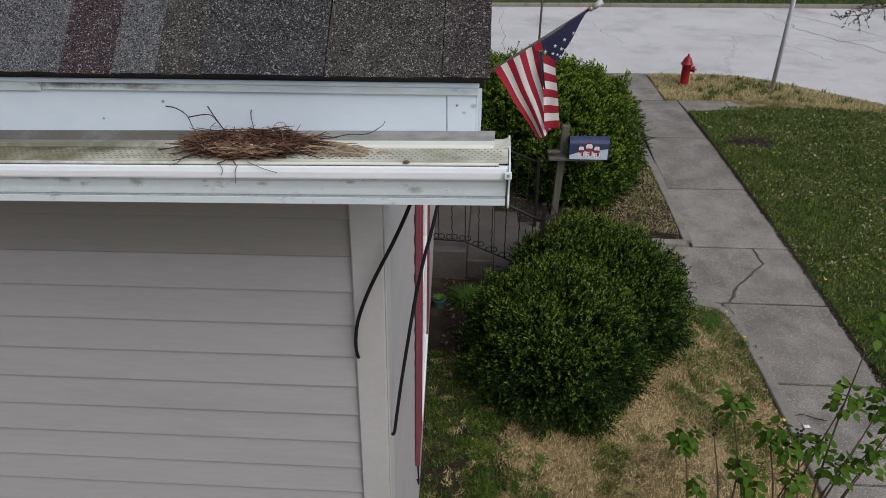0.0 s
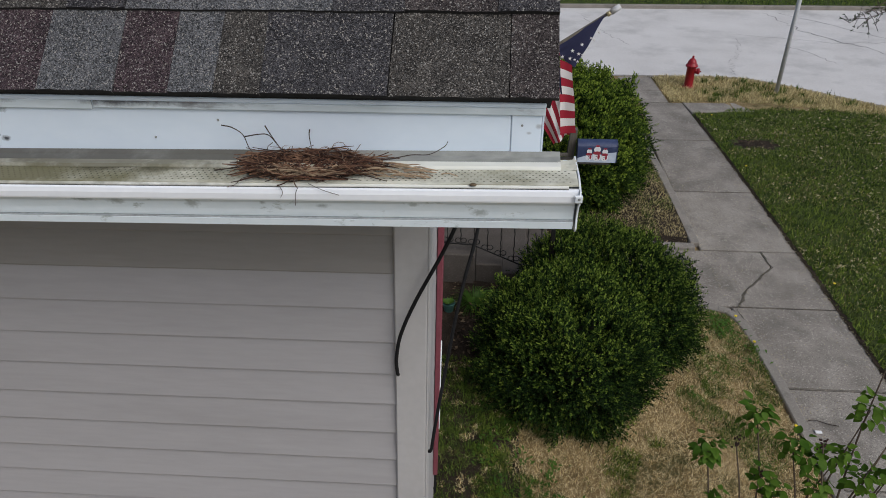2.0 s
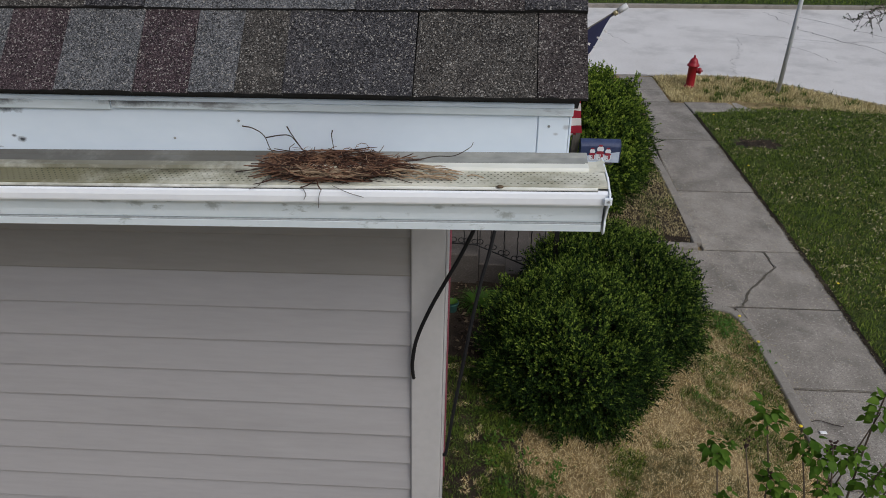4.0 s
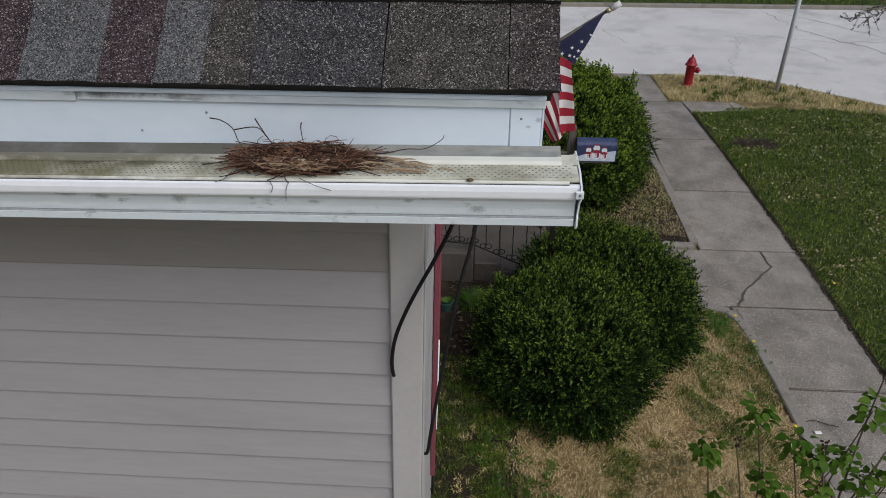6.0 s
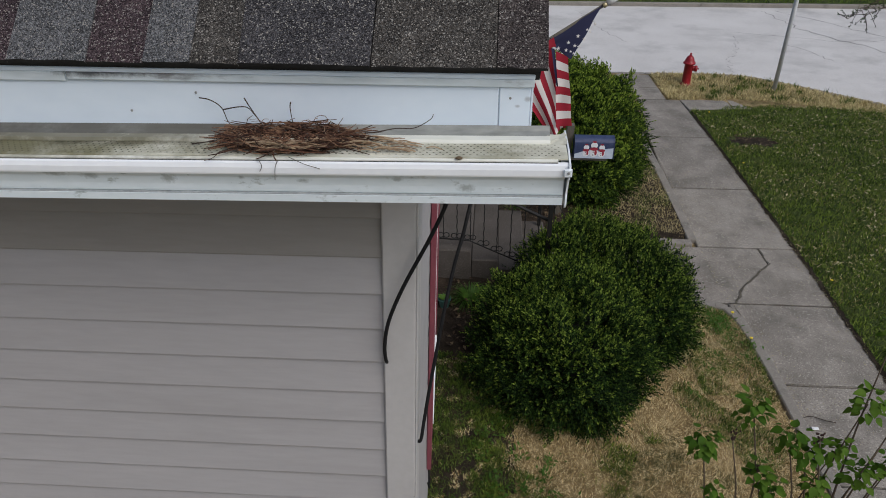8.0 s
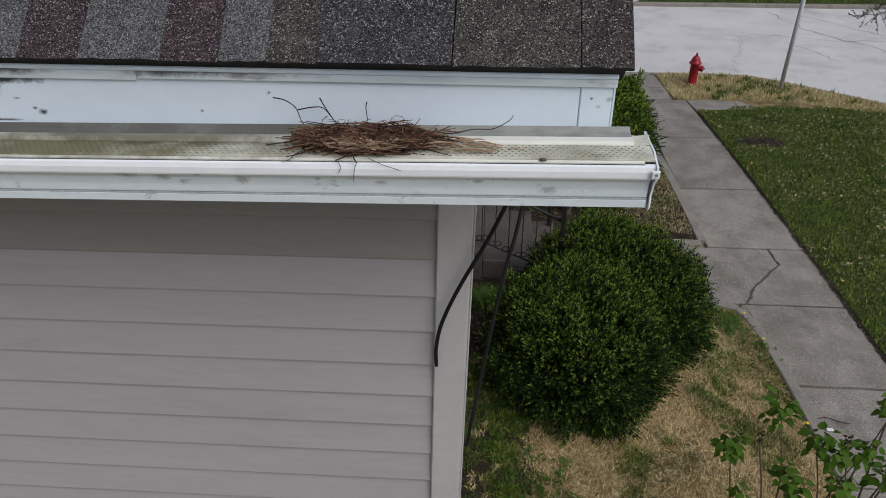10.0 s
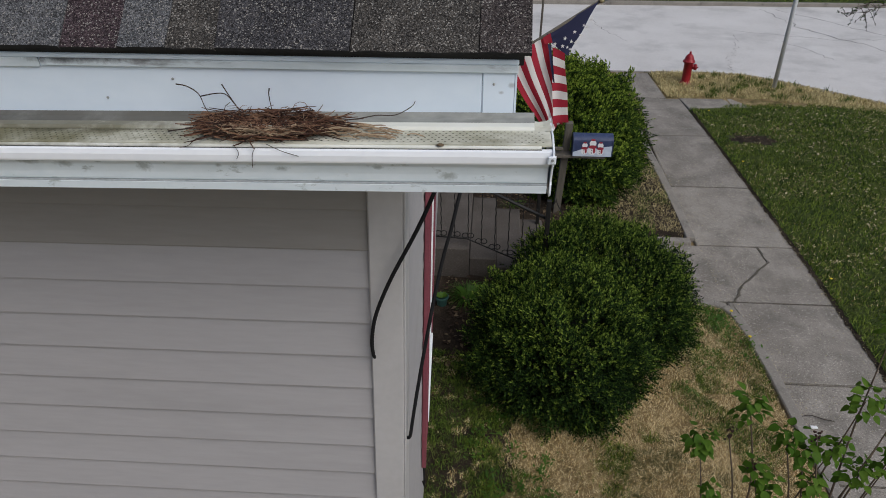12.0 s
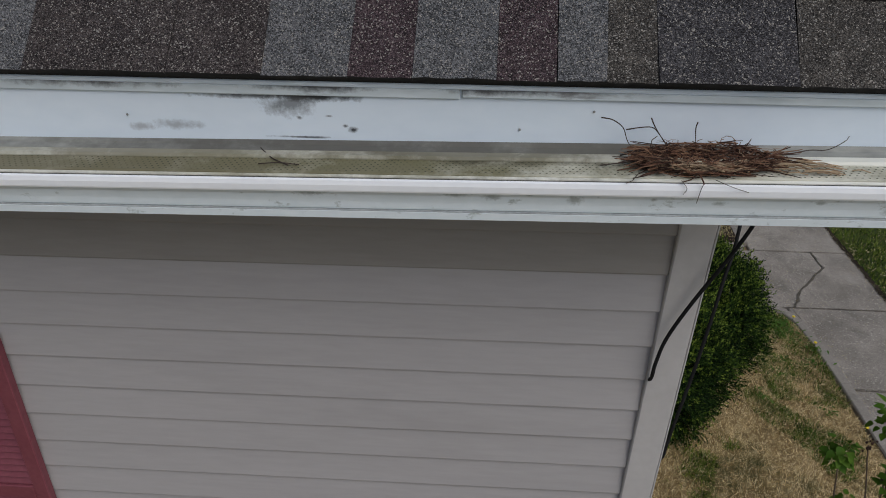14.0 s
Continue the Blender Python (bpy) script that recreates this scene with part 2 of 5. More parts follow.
def leafy(name, colors, patch=None, patch_scale=1.2, lo=0.45, hi=0.6, rough=0.6, trans=0.25, spec=0.25):
    """Leaves or blades: a colour of its own for each, drifting over the ground in patches."""
    m = material(name, colors, rough, scale=2.5, fine=8, bump=0, island=0.8, stain=patch, stain_scale=patch_scale, stain_from=lo, stain_to=hi, spec=spec)
    n, l = m.node_tree.nodes, m.node_tree.links
    bsdf, out = n["Principled BSDF"], n["Material Output"]
    tr = n.new("ShaderNodeBsdfTranslucent")
    l.new(bsdf.inputs["Base Color"].links[0].from_socket, tr.inputs["Color"])
    ms = n.new("ShaderNodeMixShader")
    ms.inputs[0].default_value = trans
    l.new(bsdf.outputs[0], ms.inputs[1])
    l.new(tr.outputs[0], ms.inputs[2])
    l.new(ms.outputs[0], out.inputs["Surface"])
    return m


M["dry_grass"] = leafy("dry_grass_blades", [(0.20, 0.130, 0.048), (0.72, 0.525, 0.240), (0.98, 0.83, 0.52)], (0.13, 0.115, 0.035), 1.5, 0.58, 0.70)
M["green_grass"] = leafy("green_grass_blades", [(0.024, 0.056, 0.007), (0.078, 0.145, 0.015), (0.17, 0.235, 0.036)], (0.19, 0.175, 0.07), 1.3, 0.57, 0.72)
M["lawn_grass"] = leafy("lush_lawn_blades", [(0.022, 0.050, 0.005), (0.094, 0.160, 0.014), (0.215, 0.28, 0.038)], (0.16, 0.19, 0.05), 2.2, 0.52, 0.66)
M["weed"] = leafy("broad_weed_leaves", [(0.022, 0.062, 0.007), (0.048, 0.115, 0.012), (0.09, 0.175, 0.024)])
M["verge"] = leafy("verge_grass_blades", [(0.38, 0.31, 0.14), (0.74, 0.63, 0.35)], (0.11, 0.13, 0.035), 1.3, 0.58, 0.68)
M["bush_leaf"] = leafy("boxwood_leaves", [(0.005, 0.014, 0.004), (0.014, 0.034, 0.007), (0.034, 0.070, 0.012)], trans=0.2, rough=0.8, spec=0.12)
# Tip colours, yew and boxwood: new growth plus painted light from above.
M["yew_tip"] = leafy("lit_young_yew_leaves", [(0.085, 0.142, 0.014), (0.165, 0.245, 0.026), (0.25, 0.335, 0.045)], trans=0.25, rough=0.7, spec=0.15)
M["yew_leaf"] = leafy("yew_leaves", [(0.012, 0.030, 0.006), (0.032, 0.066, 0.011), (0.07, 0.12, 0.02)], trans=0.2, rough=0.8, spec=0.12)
M["bush_tip"] = leafy("lit_young_boxwood_leaves", [(0.046, 0.085, 0.010), (0.100, 0.160, 0.019), (0.19, 0.262, 0.040)], trans=0.25, rough=0.7, spec=0.15)
# Near black: the shade inside the bushes is put into this colour.
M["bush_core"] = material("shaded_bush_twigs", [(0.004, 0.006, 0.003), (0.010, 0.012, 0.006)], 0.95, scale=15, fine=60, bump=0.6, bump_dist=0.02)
M["lilac_leaf"] = leafy("lilac_leaves", [(0.022, 0.062, 0.006), (0.052, 0.118, 0.011), (0.115, 0.195, 0.024)], rough=0.6, trans=0.3, spec=0.12)
M["bud"] = material("dark_flower_bud", [(0.03, 0.012, 0.012), (0.06, 0.03, 0.022)], 0.8, scale=20, fine=90)
M["dead_leaf"] = leafy("fallen_leaves", [(0.035, 0.021, 0.013), (0.085, 0.052, 0.029), (0.15, 0.11, 0.066)], trans=0.1)
M["pale_leaf"] = leafy("pale_fallen_leaves", [(0.30, 0.255, 0.14), (0.46, 0.40, 0.25)], trans=0.1)


# ---- mesh helpers ----
def mesh_object(name, verts, faces, mat, parent=None, label="", smooth=False, mats=None, idx=None):
    me = bpy.data.meshes.new(name)
    me.from_pydata([tuple(v) for v in verts], [], [tuple(f) for f in faces])
    for m in (mats or [mat]):
        me.materials.append(m)
    if idx is not None:
        me.polygons.foreach_set("material_index", np.asarray(idx, dtype=np.int32))
    if smooth:
        me.polygons.foreach_set("use_smooth", np.ones(len(me.polygons), dtype=bool))
    me.update()
    ob = new(name, me)
    if parent:
        ob.parent = parent
    if label:
        tagged(ob, label)
    return ob


def part(name, bm, mat, parent=None, label="", smooth=False):
    me = bpy.data.meshes.new(name)
    bm.to_mesh(me)
    bm.free()
    me.materials.append(mat)
    if smooth:
        me.polygons.foreach_set("use_smooth", np.ones(len(me.polygons), dtype=bool))
    ob = new(name, me)
    if parent:
        ob.parent = parent
    if label:
        tagged(ob, label)
    return ob


def settle(root, m):
    """Lets a thing and its parts lean or fall by m, in their meshes, so that what they share stays shared."""
    done = set()
    for o in [root, *root.children_recursive]:
        b = o.matrix_basis.copy()
        plain = all(abs(b[i][j] - (i == j)) < 1e-6 for i in range(3) for j in range(3))
        if plain:
            o.location = m.to_3x3() @ o.location
        if o.data and o.data.name not in done:
            done.add(o.data.name)
            o.data.transform(m if plain else b.inverted() @ m @ b)


def thing(name, label, category, group="", kind=""):
    return tagged(new(name), label, category, group, kind)


def box(x0, x1, y0, y1, z0, z1, bevel=0.0, m=None, seg=1):
    bm = bmesh.new()
    bmesh.ops.create_cube(bm, size=1)
    bmesh.ops.scale(bm, vec=(x1 - x0, y1 - y0, z1 - z0), verts=bm.verts)
    bmesh.ops.translate(bm, vec=((x0 + x1) / 2, (y0 + y1) / 2, (z0 + z1) / 2), verts=bm.verts)
    if bevel:
        bmesh.ops.bevel(bm, geom=bm.edges[:], offset=bevel, segments=seg, affect="EDGES", profile=0.5)
    if m is not None:
        bmesh.ops.transform(bm, matrix=m, verts=bm.verts)
    return bm


def tube_data(points, radii, n=6, cap=True):
    pts = [Vector(p) for p in points]
    if not hasattr(radii, "__len__"):
        radii = [radii] * len(pts)
    verts, faces = [], []
    side = None
    for i, p in enumerate(pts):
        d = (pts[min(i + 1, len(pts) - 1)] - pts[max(i - 1, 0)]).normalized()
        if side is None or abs(side.dot(d)) > 0.95:
            side = d.orthogonal().normalized()
        side = (side - d * side.dot(d)).normalized()
        up = d.cross(side)
        for k in range(n):
            a = 2 * math.pi * k / n
            verts.append(p + (side * math.cos(a) + up * math.sin(a)) * radii[i])
    for i in range(len(pts) - 1):
        for k in range(n):
            a, b = i * n + k, i * n + (k + 1) % n
            faces.append((a, b, b + n, a + n))
    if cap:
        faces.append(tuple(range(n))[::-1])
        faces.append(tuple(range((len(pts) - 1) * n, len(pts) * n)))
    return verts, faces


def tube(name, points, radii, mat, parent=None, n=8, label="", smooth=True):
    v, f = tube_data(points, radii, n)
    return mesh_object(name, v, f, mat, parent, label, smooth)


def curve_points(points, steps=8):
    """A smooth line through the points."""
    p = [Vector(q) for q in points]
    p = [p[0] * 2 - p[1]] + p + [p[-1] * 2 - p[-2]]
    out = []
    for i in range(1, len(p) - 2):
        for s in range(steps):
            t = s / steps
            out.append(0.5 * (2 * p[i] + (p[i + 1] - p[i - 1]) * t + (2 * p[i - 1] - 5 * p[i] + 4 * p[i + 1] - p[i + 2]) * t * t
                              + (3 * p[i] - p[i - 1] - 3 * p[i + 1] + p[i + 2]) * t ** 3))
    out.append(p[-2])
    return out


def lathe(profile, n=20, at=(0, 0, 0)):
    verts, faces = [], []
    for r, z in profile:
        for k in range(n):
            a = 2 * math.pi * k / n
            verts.append((at[0] + r * math.cos(a), at[1] + r * math.sin(a), at[2] + z))
    for i in range(len(profile) - 1):
        for k in range(n):
            a, b = i * n + k, i * n + (k + 1) % n
            faces.append((a, b, b + n, a + n))
    faces.append(tuple(range(n))[::-1])
    faces.append(tuple(range((len(profile) - 1) * n, len(profile) * n)))
    return verts, faces


def along_x(profile, x0, x1, close=True):
    """A profile of (y, z), drawn out from x0 to x1, with its ends closed."""
    n = len(profile)
    verts = [(x0, y, z) for y, z in profile] + [(x1, y, z) for y, z in profile]
    faces = [(i, (i + 1) % n, n + (i + 1) % n, n + i) for i in range(n if close else n - 1)]
    if close:
        faces += [tuple(range(n))[::-1], tuple(range(n, 2 * n))]
    return verts, faces


def patch(mat, centre, size, color, strength=0.9, warp=0.05, freq=18.0):
    """A stain with a ragged outline of its own, round a place in the world."""
    n, l = mat.node_tree.nodes, mat.node_tree.links
    bsdf = n["Principled BSDF"]
    geo = n.new("ShaderNodeNewGeometry")
    ns = n.new("ShaderNodeTexNoise")
    ns.inputs["Scale"].default_value, ns.inputs["Detail"].default_value = freq, 8.0
    ns.inputs["Roughness"].default_value = 0.7
    l.new(geo.outputs["Position"], ns.inputs["Vector"])
    sub = n.new("ShaderNodeVectorMath")
    sub.operation = "SUBTRACT"
    l.new(geo.outputs["Position"], sub.inputs[0])
    sub.inputs[1].default_value = centre
    div = n.new("ShaderNodeVectorMath")
    div.operation = "DIVIDE"
    l.new(sub.outputs[0], div.inputs[0])
    div.inputs[1].default_value = size
    ln = n.new("ShaderNodeVectorMath")
    ln.operation = "LENGTH"
    l.new(div.outputs[0], ln.inputs[0])
    add = n.new("ShaderNodeMath")
    add.operation = "MULTIPLY_ADD"
    l.new(ns.outputs["Fac"], add.inputs[0])
    add.inputs[1].default_value = 2.2
    l.new(ln.outputs["Value"], add.inputs[2])
    rng = n.new("ShaderNodeMapRange")
    rng.inputs["From Min"].default_value, rng.inputs["From Max"].default_value = 1.35, 2.15
    rng.inputs["To Min"].default_value, rng.inputs["To Max"].default_value = strength, 0.0
    l.new(add.outputs[0], rng.inputs["Value"])
    mx = n.new("ShaderNodeMix")
    mx.data_type = "RGBA"
    l.new(rng.outputs[0], mx.inputs["Factor"])
    l.new(bsdf.inputs["Base Color"].links[0].from_socket, mx.inputs["A"])
    mx.inputs["B"].default_value = (*color, 1)
    l.new(mx.outputs["Result"], bsdf.inputs["Base Color"])


for px, pz, sx_, sz_ in ((-0.47, 4.828, 0.055, 0.014), (-0.40, 4.822, 0.04, 0.012), (-0.245, 4.820, 0.03, 0.016), (-0.33, 4.832, 0.02, 0.007), (-0.10, 4.826, 0.014, 0.007), (0.02, 4.822, 0.03, 0.008), (0.20, 4.830, 0.02, 0.008), (0.33, 4.815, 0.035, 0.012), (-0.75, 4.822, 0.06, 0.014)):
    patch(M["gutter_face"], (px, 1.666, pz - 0.004), (sx_ * 0.55, 0.06, sz_ * 0.8), (0.20, 0.22, 0.20), 0.6, freq=90.0)
for px, pz, sx_, sz_, dark, amount in ((-0.77, 4.962, 0.11, 0.012, 0.015, 0.95), (-0.82, 4.945, 0.06, 0.028, 0.10, 0.75), (-0.89, 4.960, 0.12, 0.007, 0.08, 0.8), (-0.692, 4.894, 0.012, 0.007, 0.015, 0.95),
                                       (-0.708, 4.902, 0.007, 0.004, 0.03, 0.9), (-0.74, 4.922, 0.008, 0.003, 0.06, 0.8), (-0.80, 4.917, 0.006, 0.004, 0.06, 0.8), (-1.05, 4.896, 0.06, 0.012, 0.22, 0.6),
                                       (-1.13, 4.890, 0.03, 0.010, 0.26, 0.6), (-0.80, 4.876, 0.07, 0.003, 0.03, 0.9), (0.43, 4.945, 0.008, 0.006, 0.3, 0.6), (0.41, 4.93, 0.006, 0.004, 0.3, 0.6)):
    patch(M["fascia"], (px + 0.012, 1.787, pz), (sx_, 0.2, sz_), (dark, dark * 1.02, dark * 1.04), amount, freq=45.0)
for px, sx_, dark in ((-0.76, 0.14, 0.03), (-0.40, 0.12, 0.05), (-1.22, 0.20, 0.10), (-0.27, 0.06, 0.16)):
    patch(M["drip"], (px + 0.012, 1.784, 4.986), (sx_, 0.2, 0.014), (dark, dark * 0.96, dark * 0.95), 0.9, freq=32.0)
patch(M["guard"], (-0.75, 1.70, 4.878), (0.75, 0.2, 0.2), (0.13, 0.12, 0.05), 0.9, freq=9)
patch(M["guard"], (-1.3, 1.69, 4.878), (0.9, 0.2, 0.2), (0.15, 0.135, 0.075), 0.9, freq=7)
patch(M["guard_ridge"], (-1.2, 1.735, 4.88), (0.9, 0.1, 0.2), (0.17, 0.155, 0.10), 0.85, freq=6)
patch(M["flashing"], (-0.7, 1.765, 4.87), (0.8, 0.1, 0.1), (0.085, 0.08, 0.07), 0.85, freq=8)
patch(M["flashing"], (-0.2, 1.765, 4.875), (0.3, 0.1, 0.1), (0.10, 0.095, 0.08), 0.8, freq=14)
patch(M["guard"], (-0.35, 1.73, 4.878), (0.25, 0.035, 0.2), (0.05, 0.045, 0.025), 0.85)
patch(M["guard_ridge"], (-0.45, 1.735, 4.88), (0.45, 0.1, 0.2), (0.10, 0.09, 0.05), 0.8, freq=12)

# ---- ground, road and pavements ----
KERB = [(-60, 17.62), (5.8, 17.62), (6.5, 17.5), (7.1, 17.15), (7.7, 16.7), (9.0, 15.65), (11, 13.6), (12.6, 11.0), (13.4, 8.0), (13.8, 2.0), (14.0, -60.0)]


def kerb_y(x):
    return float(np.interp(x, [p[0] for p in KERB], [p[1] for p in KERB]))


def walk_left(y):
    return float(np.interp(y, [-2, 5.8, 7.3, 8.0, 8.1, 9.5, 12.7, 15.5, 17.6], [4.0, 3.76, 3.72, 3.60, 3.50, 3.49, 3.42, 3.70, 3.40]))


def walk_right(y):
    return float(np.interp(y, [-2, 6.5, 9.5, 15.0, 15.79, 15.80, 17.6], [5.0, 4.92, 4.885, 4.67, 4.59, 4.30, 4.22]))


def ground_z(x, y):
    if y > kerb_y(x) and y < 25.4:
        return -0.30
    if y < 17.6 and walk_left(y) - 0.06 < x < walk_right(y) + 0.03 or 1.2 < x < 4.7 and 8.05 < y < 9.5:
        return -0.06
    if x >= 3.5:
        return 0.012 + 0.012 * math.sin(x * 1.7 + y)
    if y < 7.9:
        a = min(0.44, (3.55 - x) * 0.13)
    elif y < 9.75:
        a = min(0.30, max(0.0, 3.2 - x) * 0.05) - 0.04
    else:
        a = min(0.30, (3.45 - x) * 0.08) + 0.02
    return a + 0.015 * math.sin(2.1 * x + 1.3 * y)


def zone(x, y):
    w = 0.35 * noise.noise((x * 1.3, y * 1.3, 4.0)) + 0.2 * noise.noise((x * 4, y * 4, 9.0))
    if x + w < 1.2 and 6.4 < y < 8.0 or x + w < 0.62 and 2.0 < y < 8.0 or (x < 3.5 and 9.6 < y < 15.2):
        return 2
    if math.hypot((x - 5.5) / 0.42, (y - 13.48) / 0.28) < 1:
        return 2
    if x > 4.6 and y < 15.4 or y > 24:
        return 1
    return 0


gx = np.concatenate([[-600, -200, -80, -30, -14], np.arange(-8, 14.6, 0.15), [18, 30, 80, 200, 600]])
gy = np.concatenate([[-600, -200, -80, -30, -12, -4], np.arange(-1, 26.6, 0.15), [30, 45, 80, 200, 600]])
gv = [(x, y, ground_z(x, y)) for y in gy for x in gx]
gf, gi = [], []
for j in range(len(gy) - 1):
    for i in range(len(gx) - 1):
        a = j * len(gx) + i
        gf.append((a, a + 1, a + 1 + len(gx), a + len(gx)))
        gi.append(zone((gx[i] + gx[i + 1]) / 2, (gy[j] + gy[j + 1]) / 2))
M["thatch"] = material("straw_thatch", [(0.11, 0.080, 0.036), (0.25, 0.185, 0.092), (0.44, 0.335, 0.185)], 0.97, scale=5, fine=120, bump=0.8, bump_dist=0.02, spec=0.15,
                       stain=(0.06, 0.06, 0.02), stain_scale=1.5, stain_from=0.5, stain_to=0.65)
M["turf"] = material("turf", [(0.03, 0.045, 0.012), (0.05, 0.07, 0.02), (0.08, 0.085, 0.03)], 0.97, scale=3, fine=45, bump=0.8, bump_dist=0.02, spec=0.15)
ground = mesh_object("ground", gv, gf, None, mats=[M["thatch"], M["turf"], M["earth"]], idx=gi, smooth=True)
tagged(ground, "uneven front garden ground of straw, turf and earth", "ground", kind="structure")

# The road, a pale concrete slab that follows the kerb.
rx = np.concatenate([[-60, -30, -10], np.arange(-6, 14.01, 0.5)])
rv = [(x, kerb_y(x) + 0.13, -0.09) for x in rx] + [(x, 25.3, -0.09) for x in rx]
rf = [(i, i + 1, len(rx) + i + 1, len(rx) + i) for i in range(len(rx) - 1)]
rv += [(13.9, -60, -0.09), (60, -60, -0.09), (60, 25.3, -0.09)]
rf.append((len(rx) - 1, len(rv) - 3, len(rv) - 2, len(rv) - 1, 2 * len(rx) - 1))
road = tagged(mesh_object("road", rv, rf, M["road"]), "pale grey concrete street with cracked slabs", "road", kind="structure")


def ribbon(name, pts, width, z, mat, parent=None, seed=1, kinks=6, jitter=0.03, up=0.0):
    """A thin ragged band that lies on a surface: a crack or a joint."""
    rnd = random.Random(seed)
    line = []
    for a, b in zip(pts[:-1], pts[1:]):
        for s in range(kinks):
            t = s / kinks
            line.append((a[0] + (b[0] - a[0]) * t + rnd.uniform(-jitter, jitter), a[1] + (b[1] - a[1]) * t + rnd.uniform(-jitter, jitter)))
    line.append(pts[-1])
    verts, faces = [], []
    for i, (x, y) in enumerate(line):
        x2, y2 = line[min(i + 1, len(line) - 1)]
        x1, y1 = line[max(i - 1, 0)]
        d = math.hypot(x2 - x1, y2 - y1) or 1
        w = width * rnd.uniform(0.35, 1.2) * 0.5
        nx, ny = -(y2 - y1) / d * w, (x2 - x1) / d * w
        verts += [(x + nx, y + ny, z), (x - nx, y - ny, z)]
    for i in range(len(line) - 1):
        faces.append((2 * i, 2 * i + 1, 2 * i + 3, 2 * i + 2))
    return mesh_object(name, verts, faces, mat, parent)


for s, pts in enumerate([[(6.35, 18.1), (6.6, 19.2), (7.0, 19.9), (7.4, 21.6)], [(9.2, 24.8), (9.6, 22.5), (11.0, 20.2), (12.4, 17.6)], [(8.6, 21.0), (9.3, 19.2)],
                         [(0.62, 24.6), (0.68, 21.5), (0.75, 18.4)], [(7.5, 22.0), (10.0, 21.2), (13.0, 21.4)], [(3.2, 24.2), (3.6, 22.4), (4.2, 20.8)], [(9.6, 24.9), (11.5, 22.0), (13.9, 19.5)]]):
    ribbon("crack", pts, 0.034 if s in (1, 6) else 0.018, -0.086, M["road_crack"], road, seed=20 + s, kinks=12, jitter=0.10)

# Low kerb stones along the near side of the road.
kerb = thing("road_kerb", "low weathered concrete kerb along the street", "kerb", kind="structure")
line = [p for p in KERB if p[0] > -20]
line = [(-14.0, 17.62)] + line
pos = []
for a, b in zip(line[:-1], line[1:]):
    steps = max(1, int(math.hypot(b[0] - a[0], b[1] - a[1]) / 1.6)) if b[1] > 0 else 1
    pos += [(a[0] + (b[0] - a[0]) * s / steps, a[1] + (b[1] - a[1]) * s / steps) for s in range(steps)]
for a, b in zip(pos[:-1], pos[1:]):
    d = math.hypot(b[0] - a[0], b[1] - a[1])
    m = Matrix.Translation(((a[0] + b[0]) / 2, (a[1] + b[1]) / 2 + 0.06, 0)) @ Matrix.Rotation(math.atan2(b[1] - a[1], b[0] - a[0]), 4, "Z")
    part("kerb_stone", box(-d / 2 + 0.004, d / 2 - 0.004, -0.08, 0.08, -0.3, 0.0, 0.015, m), M["kerb"], kerb)

# The far kerb and verge.
far_kerb = tagged(part("far_kerb", box(-60, 60, 25.25, 25.42, -0.3, 0.03, 0.02), M["kerb"]), "concrete kerb along the street's other side", "kerb", kind="structure")


def prism(corners, z0, z1, bevel=0.012):
    bm = bmesh.new()
    lo = [bm.verts.new((x, y, z0)) for x, y in corners]
    hi = [bm.verts.new((x, y, z1)) for x, y in corners]
    n = len(corners)
    bm.faces.new(lo[::-1])
    top = bm.faces.new(hi)
    for i in range(n):
        bm.faces.new((lo[i], lo[(i + 1) % n], hi[(i + 1) % n], hi[i]))
    bmesh.ops.bevel(bm, geom=list(top.edges), offset=bevel, segments=1, affect="EDGES")
    bmesh.ops.recalc_face_normals(bm, faces=bm.faces[:])
    return bm


walk_way = thing("pavement", "old grey concrete front walk of cracked slabs", "pavement", kind="structure")


JOINTS = [-12.0, -6.0, -2.0, 0.6, 2.2, 3.7, 5.15, 6.54, 8.06, 9.46, 11.38, 13.63, 15.795, 16.6, 17.6]
rnd = random.Random(5)
for a, b in zip(JOINTS[:-1], JOINTS[1:]):
    g, lift = 0.008, rnd.uniform(-0.006, 0.006)
    if a == 8.06:
        continue
    part("slab", prism([(walk_left(a + g), a + g), (walk_right(a + g), a + g), (walk_right(b - g), b - g), (walk_left(b - g), b - g)], -0.12, lift), M["concrete"], walk_way)
# The slab before the house's own path is broken along a crack.
part("slab", prism([(3.655, 8.07), (4.89, 8.07), (4.88, 9.45), (4.36, 9.45), (4.38, 9.05), (4.12, 8.75), (3.86, 8.45)], -0.12, 0.0, 0.006), M["concrete"], walk_way)
part("slab", prism([(3.50, 8.07), (3.64, 8.07), (3.845, 8.455), (4.105, 8.757), (4.365, 9.055), (4.345, 9.45), (3.47, 9.45), (2.6, 9.45), (2.6, 8.07)], -0.12, -0.004, 0.006), M["concrete"], walk_way)
part("slab", prism([(1.05, 8.07), (2.59, 8.07), (2.59, 9.45), (1.05, 9.45)], -0.12, 0.03), M["concrete"], walk_way)
ribbon("crack", [(4.36, 9.45), (4.375, 9.05), (4.115, 8.752), (3.855, 8.45), (3.65, 8.07)], 0.028, 0.004, M["crack"], walk_way, 3, 5, 0.018)
for k, y in enumerate(JOINTS[1:-1]):
    ribbon("joint_dirt", [(walk_left(y) + 0.02, y), (walk_right(y) - 0.02, y)], 0.011, 0.0045 if k % 2 else 0.005, M["crack"], walk_way, 40 + k, 14, 0.006)
